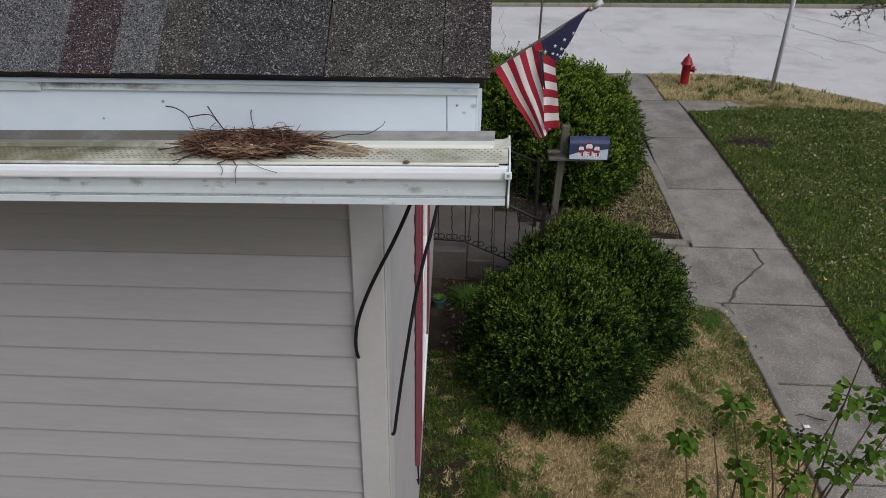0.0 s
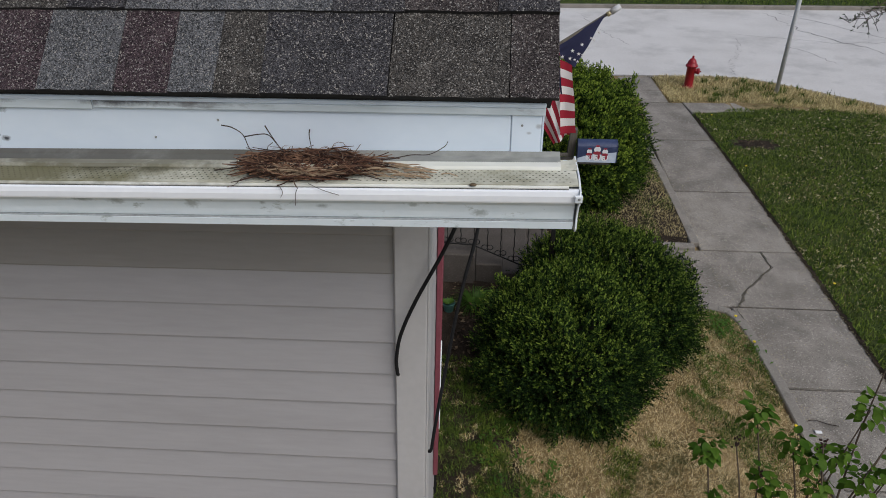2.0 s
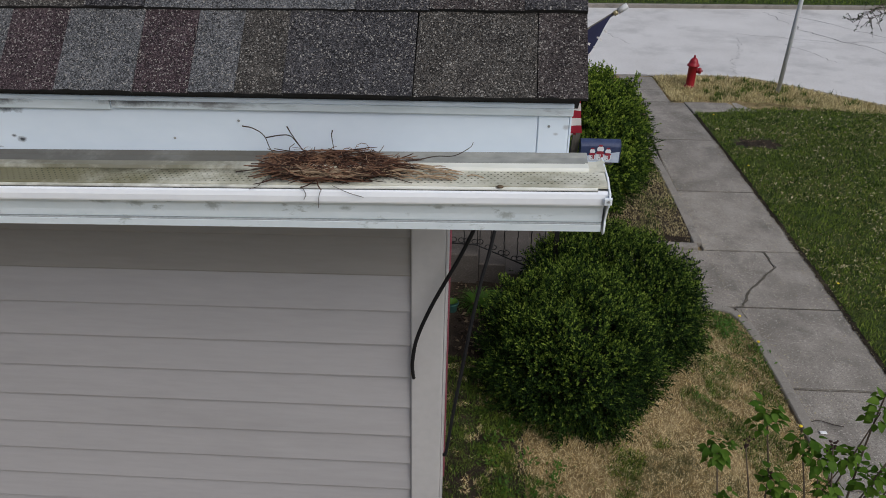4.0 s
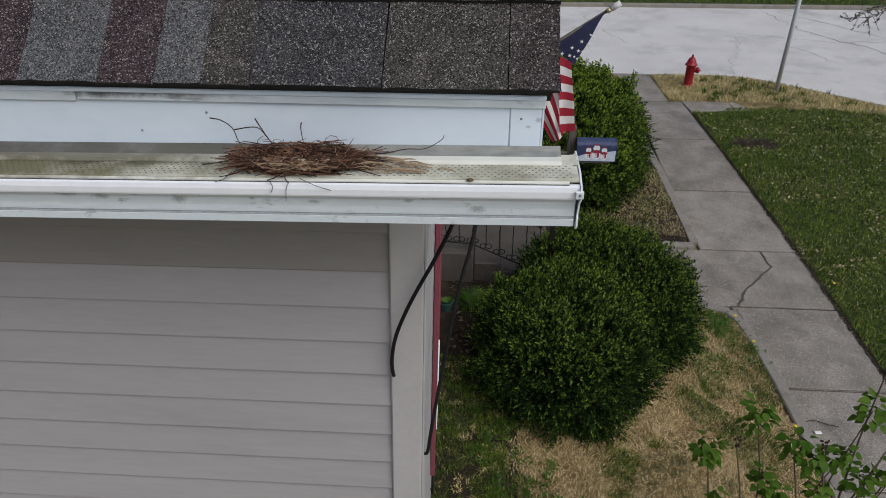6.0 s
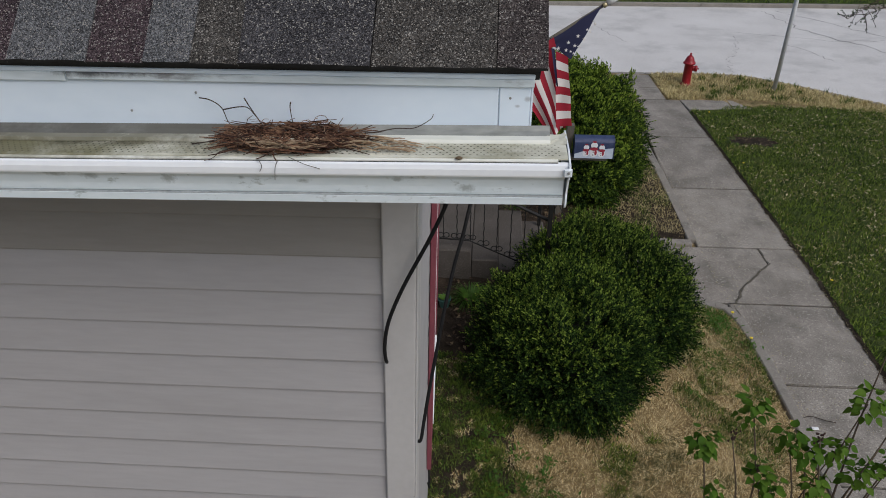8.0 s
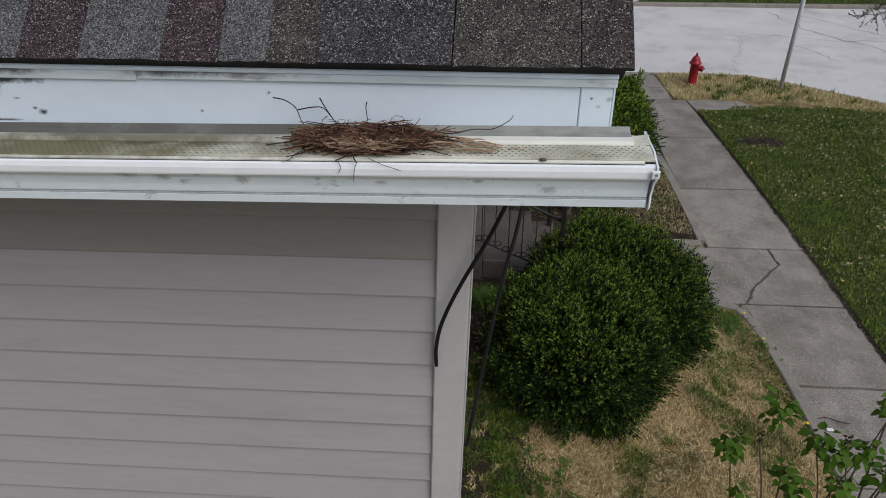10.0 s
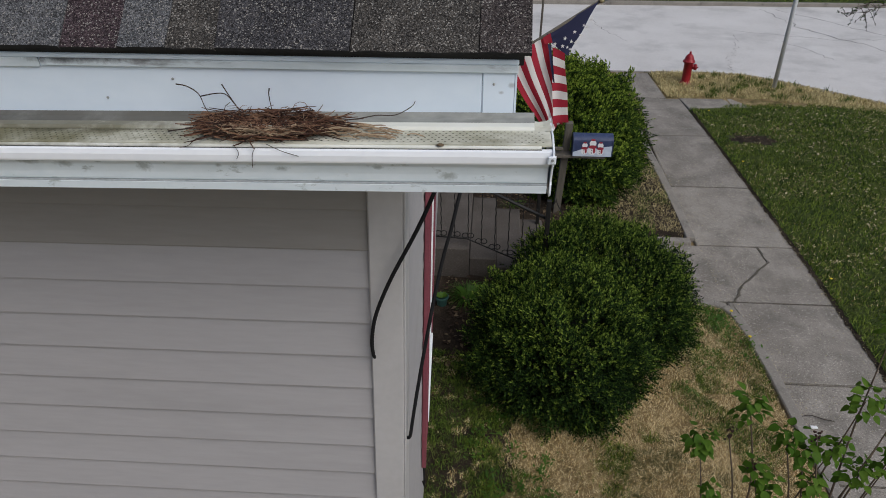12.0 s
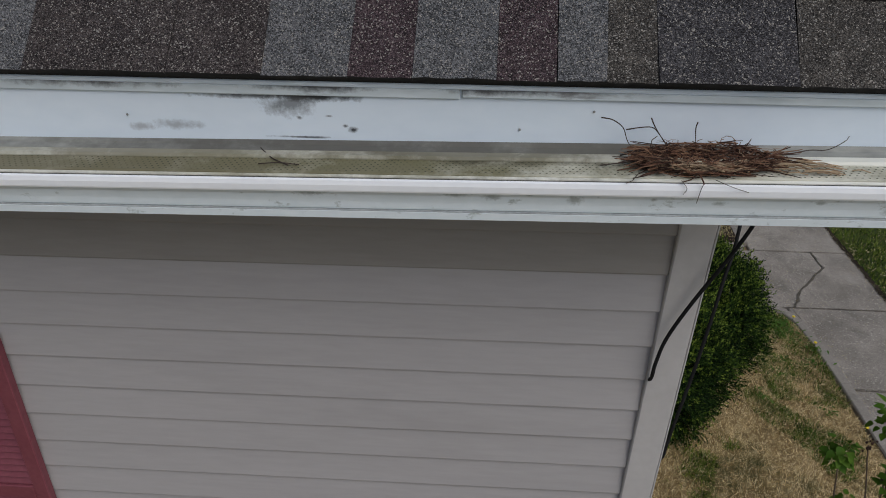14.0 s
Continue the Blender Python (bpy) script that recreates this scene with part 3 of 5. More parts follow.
for k, (a, b) in enumerate([(5.2, 8.0), (9.6, 17.4)]):
    ribbon("joint_dirt", [(walk_left(a) + 0.005, a), (walk_left((a + b) / 2) + 0.005, (a + b) / 2), (walk_left(b) + 0.005, b)], 0.014, 0.0052, M["crack"], walk_way, 60 + k, 20, 0.006)
ribbon("edge_soil", [(walk_right(y) + 0.01, y) for y in (3.0, 5.0, 7.0, 9.0, 11.0, 13.0, 15.0)], 0.09, 0.0085, M["earth"], walk_way, 71, 90, 0.014)
# A side walk that runs along the street, half grown over.
part("slab", prism([(4.66, 15.15), (5.6, 15.25), (5.6, 15.78), (4.58, 15.78)], -0.12, 0.012), M["concrete"], walk_way)
part("slab", prism([(5.61, 15.25), (6.9, 15.2), (6.9, 15.72), (5.61, 15.78)], -0.12, 0.016), M["concrete"], walk_way)

# Raised edging kerbs round the two garden beds.
edging = thing("bed_edging", "narrow raised concrete edging along the front walk", "edging", kind="structure")


def edging_run(pts, w=0.12, top=0.045):
    for a, b in zip(pts[:-1], pts[1:]):
        d = math.hypot(b[0] - a[0], b[1] - a[1])
        m = Matrix.Translation(((a[0] + b[0]) / 2, (a[1] + b[1]) / 2, 0)) @ Matrix.Rotation(math.atan2(b[1] - a[1], b[0] - a[0]), 4, "Z")
        part("edging_stone", box(-d / 2 - 0.01, d / 2 + 0.01, -w / 2, w / 2, -0.15, top, 0.014, m), M["kerb"], edging)


edging_run([(4.2, -6.0), (3.91, 1.0), (3.735, 4.6), (3.70, 5.85), (3.68, 6.6), (3.635, 7.3), (3.57, 7.72), (3.48, 7.92), (3.36, 7.99), (2.9, 8.00)], 0.13, 0.035)
edging_run([(2.35, 9.56), (3.0, 9.54), (3.40, 9.53)], 0.14)
edging_run([(3.435, 9.62), (3.42, 11.2), (3.37, 12.8), (3.34, 14.2)], 0.14)

# ---- house ----
K = 0.053
# The old house has settled a little out of plumb and out of level.
LEAN = Matrix(((1, 0, 0.026, -0.026 * 4.6), (0, 1, 0.045, -0.045 * 4.6), (0.010, 0, 1, -0.001), (0, 0, 0, 1)))
GUTTER_FALL = Matrix(((1, 0, 0, 0), (0, 1, 0, 0), (0.017, 0, 1, -0.017 * 0.4), (0, 0, 0, 1)))


def front_x(y):
    """The front wall's face, which is not quite square to the side wall."""
    return 0.187 - K * (y - 2.11)


LEFT = -6.5
wall_side = tagged(part("wall_side", box(LEFT, 0.165, 2.125, 2.35, 0.2, 4.84), M["siding"]), "side wall clad in pale grey vinyl siding", "wall", kind="structure")
n_courses = 36
COURSE = 0.1206
pv, pf = along_x([(2.113, 0.0), (2.099, 0.0), (2.0975, 0.005), (2.110, 0.127), (2.116, 0.127)], LEFT, 0.104)
plank_mesh = mesh_object("siding_plank", pv, pf, M["siding"], wall_side)
plank_mesh.location.z = 4.254 - COURSE
shaded_course = plank_mesh.data.copy()
shaded_course.materials[0] = M["shaded_course"]
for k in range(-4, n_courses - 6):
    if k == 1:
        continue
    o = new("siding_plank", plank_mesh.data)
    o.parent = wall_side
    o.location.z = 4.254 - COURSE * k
    # Courses next to the eave take the colour that holds its shade.
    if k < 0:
        o.data = shaded_course
corner_trim = thing("corner_trim", "pale grey vinyl corner board of the house", "trim", kind="structure")
part("trim_board", box(0.093, 0.189, 2.088, 2.124, 0.3, 4.79, 0.004), M["trim"], corner_trim)
part("trim_board", box(0.1893, 0.194, 2.089, 2.18, 0.3, 4.79, 0.001), M["trim"], corner_trim)

FRONT = Matrix.Translation((0.187, 2.11, 0)) @ Matrix.Rotation(math.atan(K), 4, "Z")
wall_back = tagged(part("wall_back", box(LEFT, -0.3, 7.95, 8.15, 0.2, 4.84), M["siding"]), "plain back wall of the grey house", "wall", kind="structure")
wall_west = tagged(part("wall_west", box(LEFT, LEFT + 0.2, 2.36, 7.94, 0.2, 4.84), M["siding"]), "plain end wall of the grey house", "wall", kind="structure")
wall_front = tagged(part("wall_front", box(-0.25, -0.02, 0.24, 7.4, 0.2, 4.84, 0, FRONT), M["siding"]), "front wall clad in pale grey vinyl siding", "wall", kind="structure")
fv = [(-0.018, 0, 0.0), (-0.002, 0, 0.0), (-0.0005, 0, 0.005), (-0.013, 0, 0.127), (-0.018, 0, 0.127)]
fverts = [FRONT @ Vector((x, y, z)) for y in (0.075, 7.4) for x, _, z in fv]
ff = [(i, (i + 1) % 5, 5 + (i + 1) % 5, 5 + i) for i in range(5)] + [(4, 3, 2, 1, 0), (5, 6, 7, 8, 9)]
front_plank = mesh_object("siding_plank", fverts, ff, M["siding"], wall_front)
front_plank.location.z = 4.254
for k in range(-4, n_courses - 6):
    if k == 0:
        continue
    o = new("siding_plank", front_plank.data)
    o.parent = wall_front
    o.location.z = 4.254 - COURSE * k

EAVE_Y, EAVE_Z, RAKE = 1.757, 5.008, 0.474
S45 = math.sqrt(0.5)
soffit = tagged(part("soffit", box(LEFT, 0.452, 1.808, 2.12, 4.79, 4.81), M["white_paint"]), "white painted soffit under the eave", "soffit", kind="structure")
fascia = tagged(part("fascia", box(LEFT, 0.386, 1.787, 1.807, 4.79, 4.992, 0.002), M["fascia"]), "white painted fascia board with black mould stains", "fascia", kind="structure")
part("fascia_cap", box(0.3865, 0.447, 1.785, 1.807, 4.79, 4.992, 0.002), M["fascia"], fascia)
part("fascia_return", box(0.4475, 0.451, 1.785, 2.2, 4.79, 4.975), M["fascia"], fascia)
for x, z in ((0.408, 4.946), (0.440, 4.978), (0.404, 4.974), (-0.35, 4.905), (-1.14, 4.915), (-0.21, 4.945)):
    v, f = lathe([(0.0026, 0), (0.0026, 0.001), (0.0015, 0.002)], 8)
    o = mesh_object("nail_head", [(x + a, 1.7853 - c, z + b) for a, b, c in v], f, M["grime"], fascia)
part("drip_edge", box(LEFT, 0.453, 1.779, 1.7868, 4.984, 4.994, 0.002), M["fascia"], fascia)
part("drip_strip", box(LEFT, -0.468, 1.7805, 1.7866, 4.9645, 4.9835, 0.0015), M["drip"], fascia, "grey stained metal drip strip")
part("drip_strip", box(-0.464, 0.4525, 1.7790, 1.7866, 4.9685, 4.9835, 0.0015), M["drip"], fascia, "grey stained metal drip strip")

roof = thing("roof", "steep roof of weathered grey and brown asphalt shingles", "roof", kind="structure")
SLOPE = Matrix.Translation((0, EAVE_Y, EAVE_Z)) @ Matrix.Rotation(radians(45), 4, "X")
part("roof_deck", box(LEFT, RAKE - 0.012, 0.008, 4.6, -0.05, -0.008, 0, SLOPE), M["felt"], roof)
part("rake_board", box(RAKE - 0.045, RAKE - 0.016, 0.06, 4.6, -0.16, -0.052, 0.003, SLOPE), M["white_paint"], roof)
EXPO = 0.18
FIRST = [(-1.31, -1.027, "sh_brown"), (-1.027, -0.843, "sh_brown"), (-0.843, -0.679, "sh_grey"), (-0.679, -0.556, "sh_maroon"), (-0.556, -0.40, "sh_grey"),
         (-0.40, -0.288, "sh_maroon"), (-0.288, -0.198, "sh_grey"), (-0.198, -0.104, "sh_tan"), (-0.104, 0.146, "sh_blue"), (0.146, 0.38, "sh_tan"), (0.38, RAKE, "sh_brown")]
kinds = ["sh_blue", "sh_tan", "sh_brown", "sh_maroon", "sh_grey", "sh_blue"]
rnd = random.Random(11)


def slant(x, row):
    """How far the cut between two tabs runs askew."""
    return 0.011 * noise.noise((round(x, 2) * 37.3, row * 5.1, 2.0)) + 0.002


def shingle_tab(x0, x1, row, kind, thick):
    """One tab: a slanted cut on its sides, a thick dark butt and a worn lower edge."""
    bm = bmesh.new()
    s0, s1 = slant(x0, row), slant(x1, row)
    y0, y1 = row * EXPO, row * EXPO + EXPO + 0.03
    n = 6
    base = 0.003 if row else 0
    lowv, topv, upv, dnv = [], [], [], []
    for i in range(n + 1):
        t = i / n
        x = x0 + (x1 - x0) * t
        e = rnd.uniform(-0.0015, 0.0015)
        lowv.append(bm.verts.new((x, y0 + e, base)))
        topv.append(bm.verts.new((x, y0 + e + 0.0012, base + thick)))
        upv.append(bm.verts.new((x + s0 + (s1 - s0) * t, y1, 0.003)))
        dnv.append(bm.verts.new((x + s0 + (s1 - s0) * t, y1, 0.0)))
    for i in range(n):
        bm.faces.new((lowv[i], lowv[i + 1], topv[i + 1], topv[i])).material_index = 1
        bm.faces.new((topv[i], topv[i + 1], upv[i + 1], upv[i]))
        bm.faces.new((dnv[i + 1], dnv[i], lowv[i], lowv[i + 1])).material_index = 1
    bm.faces.new((lowv[0], topv[0], upv[0], dnv[0]))
    bm.faces.new((topv[n], lowv[n], dnv[n], upv[n]))
    bmesh.ops.transform(bm, matrix=SLOPE, verts=bm.verts)
    o = part("shingle", bm, M[kind], roof)
    o.data.materials.append(M["felt"])
    return o


tabs = list(FIRST)
x = -1.31
while x > LEFT:
    w = rnd.uniform(0.1, 0.27)
    tabs.append((max(x - w, LEFT), x, rnd.choice(kinds)))
    x -= w
CUTS = (-1.027, -0.288, 0.146, 0.38)  # real saw cuts; the other tabs butt tightly
for a, b, k in tabs:
    cut = 0.0014 if round(b, 3) in CUTS else 0.0003
    shingle_tab(a + 0.0003, b - cut, 0, k, rnd.choice((0.0065, 0.0085, 0.010)))
for row in range(1, 5):
    x = RAKE
    while x > (LEFT if row < 3 else -2.5):
        w = rnd.uniform(0.1, 0.27)
        shingle_tab(max(x - w, LEFT) + 0.0005, x - 0.0005, row, rnd.choice(kinds), rnd.choice((0.0065, 0.0085, 0.010)))
        x -= w
uv, uf = [], []
for row in range(3, 25):
    for x0, x1 in ([(LEFT, -2.75)] if row < 5 else [(LEFT, RAKE)]):
        b = len(uv)
        uv += [SLOPE @ Vector(p) for p in ((x0, row * EXPO, 0.003), (x1, row * EXPO, 0.003), (x1, row * EXPO, 0.011), (x0, row * EXPO, 0.011), (x1, row * EXPO + EXPO, 0.003), (x0, row * EXPO + EXPO, 0.003))]
        uf += [(b, b + 1, b + 2, b + 3), (b + 3, b + 2, b + 4, b + 5)]
tagged(mesh_object("upper_shingles", uv, uf, M["sh_tan"], roof), kind="stuff")
part("far_slope", box(LEFT, RAKE, 0, 4.6, -0.05, 0, 0, Matrix.Translation((0, EAVE_Y + 6.5, EAVE_Z)) @ Matrix.Rotation(radians(135), 4, "X")), M["sh_tan"], roof)
part("gable_wall", prism([(2.13, 4.80), (8.1, 4.80), (5.1, 8.0)], 0.0, 0.1, 0.001), M["siding"], wall_front).matrix_basis = Matrix(((0, 0, 1, 0.0), (1, 0, 0, 0), (0, 1, 0, 0), (0, 0, 0, 1)))

for o in (wall_side, corner_trim, wall_front):
    settle(o, LEAN)

# ---- gutter ----
gutter = thing("gutter", "white painted metal eave gutter stained with grey mildew", "gutter")
G0, G1 = LEFT, 0.511
v, f = along_x([(1.7845, 4.872), (1.7845, 4.776), (1.690, 4.774), (1.674, 4.775), (1.668, 4.778), (1.667, 4.793), (1.6715, 4.7955), (1.6715, 4.7985), (1.6685, 4.800), (1.6675, 4.815), (1.6645, 4.831), (1.658, 4.8425),
                (1.662, 4.8425), (1.670, 4.828), (1.678, 4.80), (1.69, 4.782), (1.781, 4.782), (1.781, 4.872)], G0, G1)
mesh_object("gutter_body", v, f, M["gutter_face"], gutter)
v, f = along_x([(1.6675, 4.7940), (1.6675, 4.7955), (1.6685, 4.7972), (1.6722, 4.7972), (1.6722, 4.7935)], G0, G1)
mesh_object("gutter_seam", v, f, M["seam"], gutter, "thin grey seam along the lower gutter face")
v, f = along_x([(1.658, 4.8425), (1.6505, 4.8435), (1.6495, 4.847), (1.6495, 4.858), (1.652, 4.8665), (1.657, 4.8690), (1.6625, 4.8690), (1.6625, 4.8440)], G0, G1 + 0.004)
mesh_object("gutter_lip", v, f, M["gutter_lip"], gutter, "bright white rolled front lip")
v, f = along_x([(1.663, 4.8725), (1.663, 4.8760), (1.669, 4.8775), (1.7185, 4.8795), (1.7185, 4.8765)], G0, G1 + 0.003)
mesh_object("gutter_guard", v, f, M["guard"], gutter, "cream perforated gutter guard stained with algae")
v, f = along_x([(1.7187, 4.8765), (1.7187, 4.8815), (1.722, 4.8865), (1.742, 4.8865), (1.7485, 4.881), (1.7485, 4.8765)], G0, G1 - 0.026)
mesh_object("guard_ridge", v, f, M["guard_ridge"], gutter, "raised white ridge of the gutter guard")
v, f = along_x([(1.749, 4.874), (1.749, 4.8785), (1.7755, 4.8835), (1.7845, 4.890), (1.7865, 4.890), (1.7865, 4.874)], G0, G1 - 0.024)
mesh_object("guard_flange", v, f, M["flashing"], gutter, "dull grey back flange of the gutter guard")
v, f = along_x([(1.658, 4.868), (1.6575, 4.8722), (1.6628, 4.8745), (1.6632, 4.868)], G0, G1 - 0.015)
mesh_object("guard_front_strip", v, f, M["guard_ridge"], gutter)
# A solid dark strip gives the shade of the gap behind the lip.
v, f = along_x([(1.6566, 4.868), (1.6566, 4.8700), (1.6574, 4.8702), (1.6574, 4.868)], G0, G1 - 0.015)
mesh_object("guard_gap", v, f, M["mould"], gutter)
prof = [(1.787, 4.880), (1.787, 4.772), (1.690, 4.770), (1.668, 4.773), (1.664, 4.780), (1.664, 4.798), (1.667, 4.802), (1.660, 4.822), (1.655, 4.838), (1.646, 4.842), (1.646, 4.869), (1.664, 4.872), (1.69, 4.880)]
v, f = along_x(prof, G1 + 0.0045, G1 + 0.008)
cap = mesh_object("end_cap", v, f, M["white_paint"], gutter, "white crimped end cap")
v, f = tube_data([(G1 + 0.005, y - 0.0004, z) for y, z in prof[1:11]], 0.0013, 6)
mesh_object("end_cap_rim", v, f, M["white_paint"], cap, smooth=True)
v, f = lathe([(0.0105, 0), (0.0105, 0.003), (0.0085, 0.005)], 4)
v = [Vector((0.7071 * (a - b), 0.7071 * (a + b), c)) for a, b, c in v]
mesh_object("rivet_tab", [(G1 + 0.003 + a, 1.6460 - c, 4.856 + b) for a, b, c in v], f, M["white_paint"], cap)
v, f = lathe([(0.0028, 0), (0.0022, 0.002)], 8)
mesh_object("rivet", [(G1 + 0.004 + a, 1.6408 - c, 4.857 + b) for a, b, c in v], f, M["grime"], cap)
# The torn, curled-up corner of the guard at the gutter's end.
rnd = random.Random(41)
cv, cf = [], []
for i in range(6):
    for j in range(9):
        tx, ty = i / 5, j / 8
        cv.append((G1 - 0.030 + 0.036 * tx + (rnd.uniform(-0.003, 0.002) if i == 5 else 0), 1.7187 + 0.046 * ty + (rnd.uniform(-0.003, 0.002) if j == 8 else 0),
                   4.8797 + 0.001 * ty + 0.009 * max(0.0, tx - 0.55) * (0.4 + ty) + rnd.uniform(-0.0006, 0.0006)))
n_ = len(cv)
cv += [(x, y, z - 0.0014) for x, y, z in cv]
for i in range(5):
    for j in range(8):
        a = i * 9 + j
        cf += [(a, a + 9, a + 10, a + 1), (n_ + a, n_ + a + 1, n_ + a + 10, n_ + a + 9)]
        if i == 4:
            cf.append((a + 9, n_ + a + 9, n_ + a + 10, a + 10))
mesh_object("guard_corner", cv, cf, M["guard"], gutter, "torn curled corner of the guard")
hv, hf = [], []
for iy in range(6):
    y = 1.6715 + iy * 0.0086
    z = 4.8781 + (y - 1.669) * 0.0404
    x = G1 - 0.012 - (0.006 if iy % 2 else 0)
    while x > -2.6:
        b = len(hv)
        hv += [(x - 0.0017, y - 0.0011, z), (x + 0.0017, y - 0.0011, z), (x + 0.0017, y + 0.0011, z + 0.0001), (x - 0.0017, y + 0.0011, z + 0.0001)]
        hf.append((b, b + 1, b + 2, b + 3))
        x -= 0.0125
tagged(mesh_object("perforated_field", hv, hf, M["hole"], gutter), kind="stuff")
# A hairline joint in the lip, hanging wisps and a bud lodged on the guard.
v, f = lathe([(0.0012, 0), (0.0045, 0.003), (0.005, 0.006), (0.003, 0.010), (0.0008, 0.012)], 8)
o = tagged(mesh_object("fallen_bud", [(0.316 + a * 1.5, 1.660 + b, 4.874 + c * 0.5) for a, b, c in v], f, M["dead_leaf"], smooth=True), "small brown bud lodged on the gutter guard", "bud")

settle(o, GUTTER_FALL)
settle(gutter, GUTTER_FALL)

# ---- nest ----
nest = thing("bird_nest", "loose empty bird nest of brown twigs in the gutter", "nest")
rnd = random.Random(3)


def twig_points(c, rx_, ry_, a0, span, z0, z1, wob):
    pts = []
    for s in range(6):
        t = s / 5
        a = a0 + span * t
        r = 1 + rnd.uniform(-wob, wob)
        pts.append((c[0] + rx_ * r * math.cos(a), c[1] + ry_ * r * math.sin(a), z0 + (z1 - z0) * t + rnd.uniform(-0.004, 0.004)))
    return pts


tv, tf = [], []


def put_twig(pts, r, vs, fs):
    v_, f_ = tube_data(pts, [r * 0.8, r, r, r * 0.9, r * 0.7, r * 0.4][:len(pts)], 4, False)
    b = len(vs)
    vs += v_
    fs += [tuple(b + i for i in q) for q in f_]


NC = (-0.010, 1.710, 4.884)
for k in range(420):
    ring = rnd.uniform(0.25, 1.0)
    zb = 4.881 + 0.020 * ring ** 2 * rnd.uniform(0.1, 1.0)
    pts = twig_points((NC[0] + rnd.uniform(-0.02, 0.02), NC[1]), 0.125 * ring, 0.052 * ring, rnd.uniform(0, 6.28), rnd.uniform(0.3, 1.3) * rnd.choice((-1, 1)), zb, zb + rnd.uniform(-0.016, 0.02), 0.24)
    pts = [(x, min(max(y, 1.655), 1.782), max(z, 4.880)) for x, y, z in pts]
    put_twig(pts, rnd.uniform(0.0008, 0.0019), tv, tf)
for k in range(150):
    a = rnd.uniform(0, 6.28)
    p = Vector((NC[0] + 0.11 * math.cos(a), NC[1] + 0.045 * math.sin(a), rnd.uniform(4.884, 4.91)))
    d = Vector((math.cos(a) + rnd.uniform(-0.7, 0.7), rnd.uniform(-0.4, 0.2), rnd.uniform(-0.2, 0.16))).normalized()
    ln = rnd.uniform(0.02, 0.07)
    bend = Vector((rnd.uniform(-1, 1), rnd.uniform(-0.3, 0.3), rnd.uniform(-0.5, 0.5))) * 0.012
    pts = [p + d * ln * s / 4 + bend * (s / 4) ** 2 for s in range(5)]
    pts = [(x, min(max(y, 1.648), 1.782), max(z, 4.872 if y < 1.663 else 4.8805)) for x, y, z in pts]
    put_twig(pts, rnd.uniform(0.0007, 0.0014), tv, tf)
for k in range(260):
    # Fine curled rootlets that bind the rim.
    a, r = rnd.uniform(0, 6.28), rnd.uniform(0.55, 1.05)
    p = Vector((NC[0] + 0.12 * r * math.cos(a), NC[1] + 0.048 * r * math.sin(a), 4.884 + 0.026 * rnd.random()))
    loop, ph, tilt = rnd.uniform(0.006, 0.018), rnd.uniform(0, 6.28), rnd.uniform(-1.0, 1.0)
    pts = [p + Vector((loop * math.cos(ph + 0.8 * s) + 0.003 * s * math.cos(a), 0.5 * loop * math.sin(ph + 0.8 * s), loop * tilt * math.sin(ph + 0.8 * s))) for s in range(6)]
    put_twig([(x, min(max(y, 1.654), 1.782), max(z, 4.8805)) for x, y, z in pts], rnd.uniform(0.0005, 0.0009), tv, tf)
tagged(mesh_object("woven_twigs", tv, tf, M["twig"], nest), "tangle of reddish brown twigs", kind="stuff")
sv, sf = [], []
for k in range(38):
    x = 0.10 + abs(rnd.gauss(0, 0.07))
    y = rnd.uniform(1.668, 1.725)
    a = rnd.gauss(0, 0.35)
    ln = rnd.uniform(0.02, 0.07)
    z = 4.881 + max(0, 0.02 - (x - 0.1) * 0.2) * rnd.random()
    put_twig([(x + ln * s / 4 * math.cos(a), y + ln * s / 4 * math.sin(a) * 0.5, z + 0.003 * math.sin(s)) for s in range(5)], rnd.uniform(0.0008, 0.0016), sv, sf)
for k in range(60):
    a = rnd.uniform(3.3, 6.1)
    r = rnd.uniform(0.6, 1.0)
    pts = twig_points(NC, 0.12 * r, 0.055 * r, a, rnd.uniform(0.3, 0.9), 4.886 + rnd.uniform(0, 0.02), 4.888 + rnd.uniform(0, 0.02), 0.1)
    put_twig([(x, max(y, 1.656), z) for x, y, z in pts], rnd.uniform(0.0008, 0.0014), sv, sf)
tagged(mesh_object("pale_straws", sv, sf, M["straw"], nest), "pale dry straws trailing along the gutter", kind="stuff")
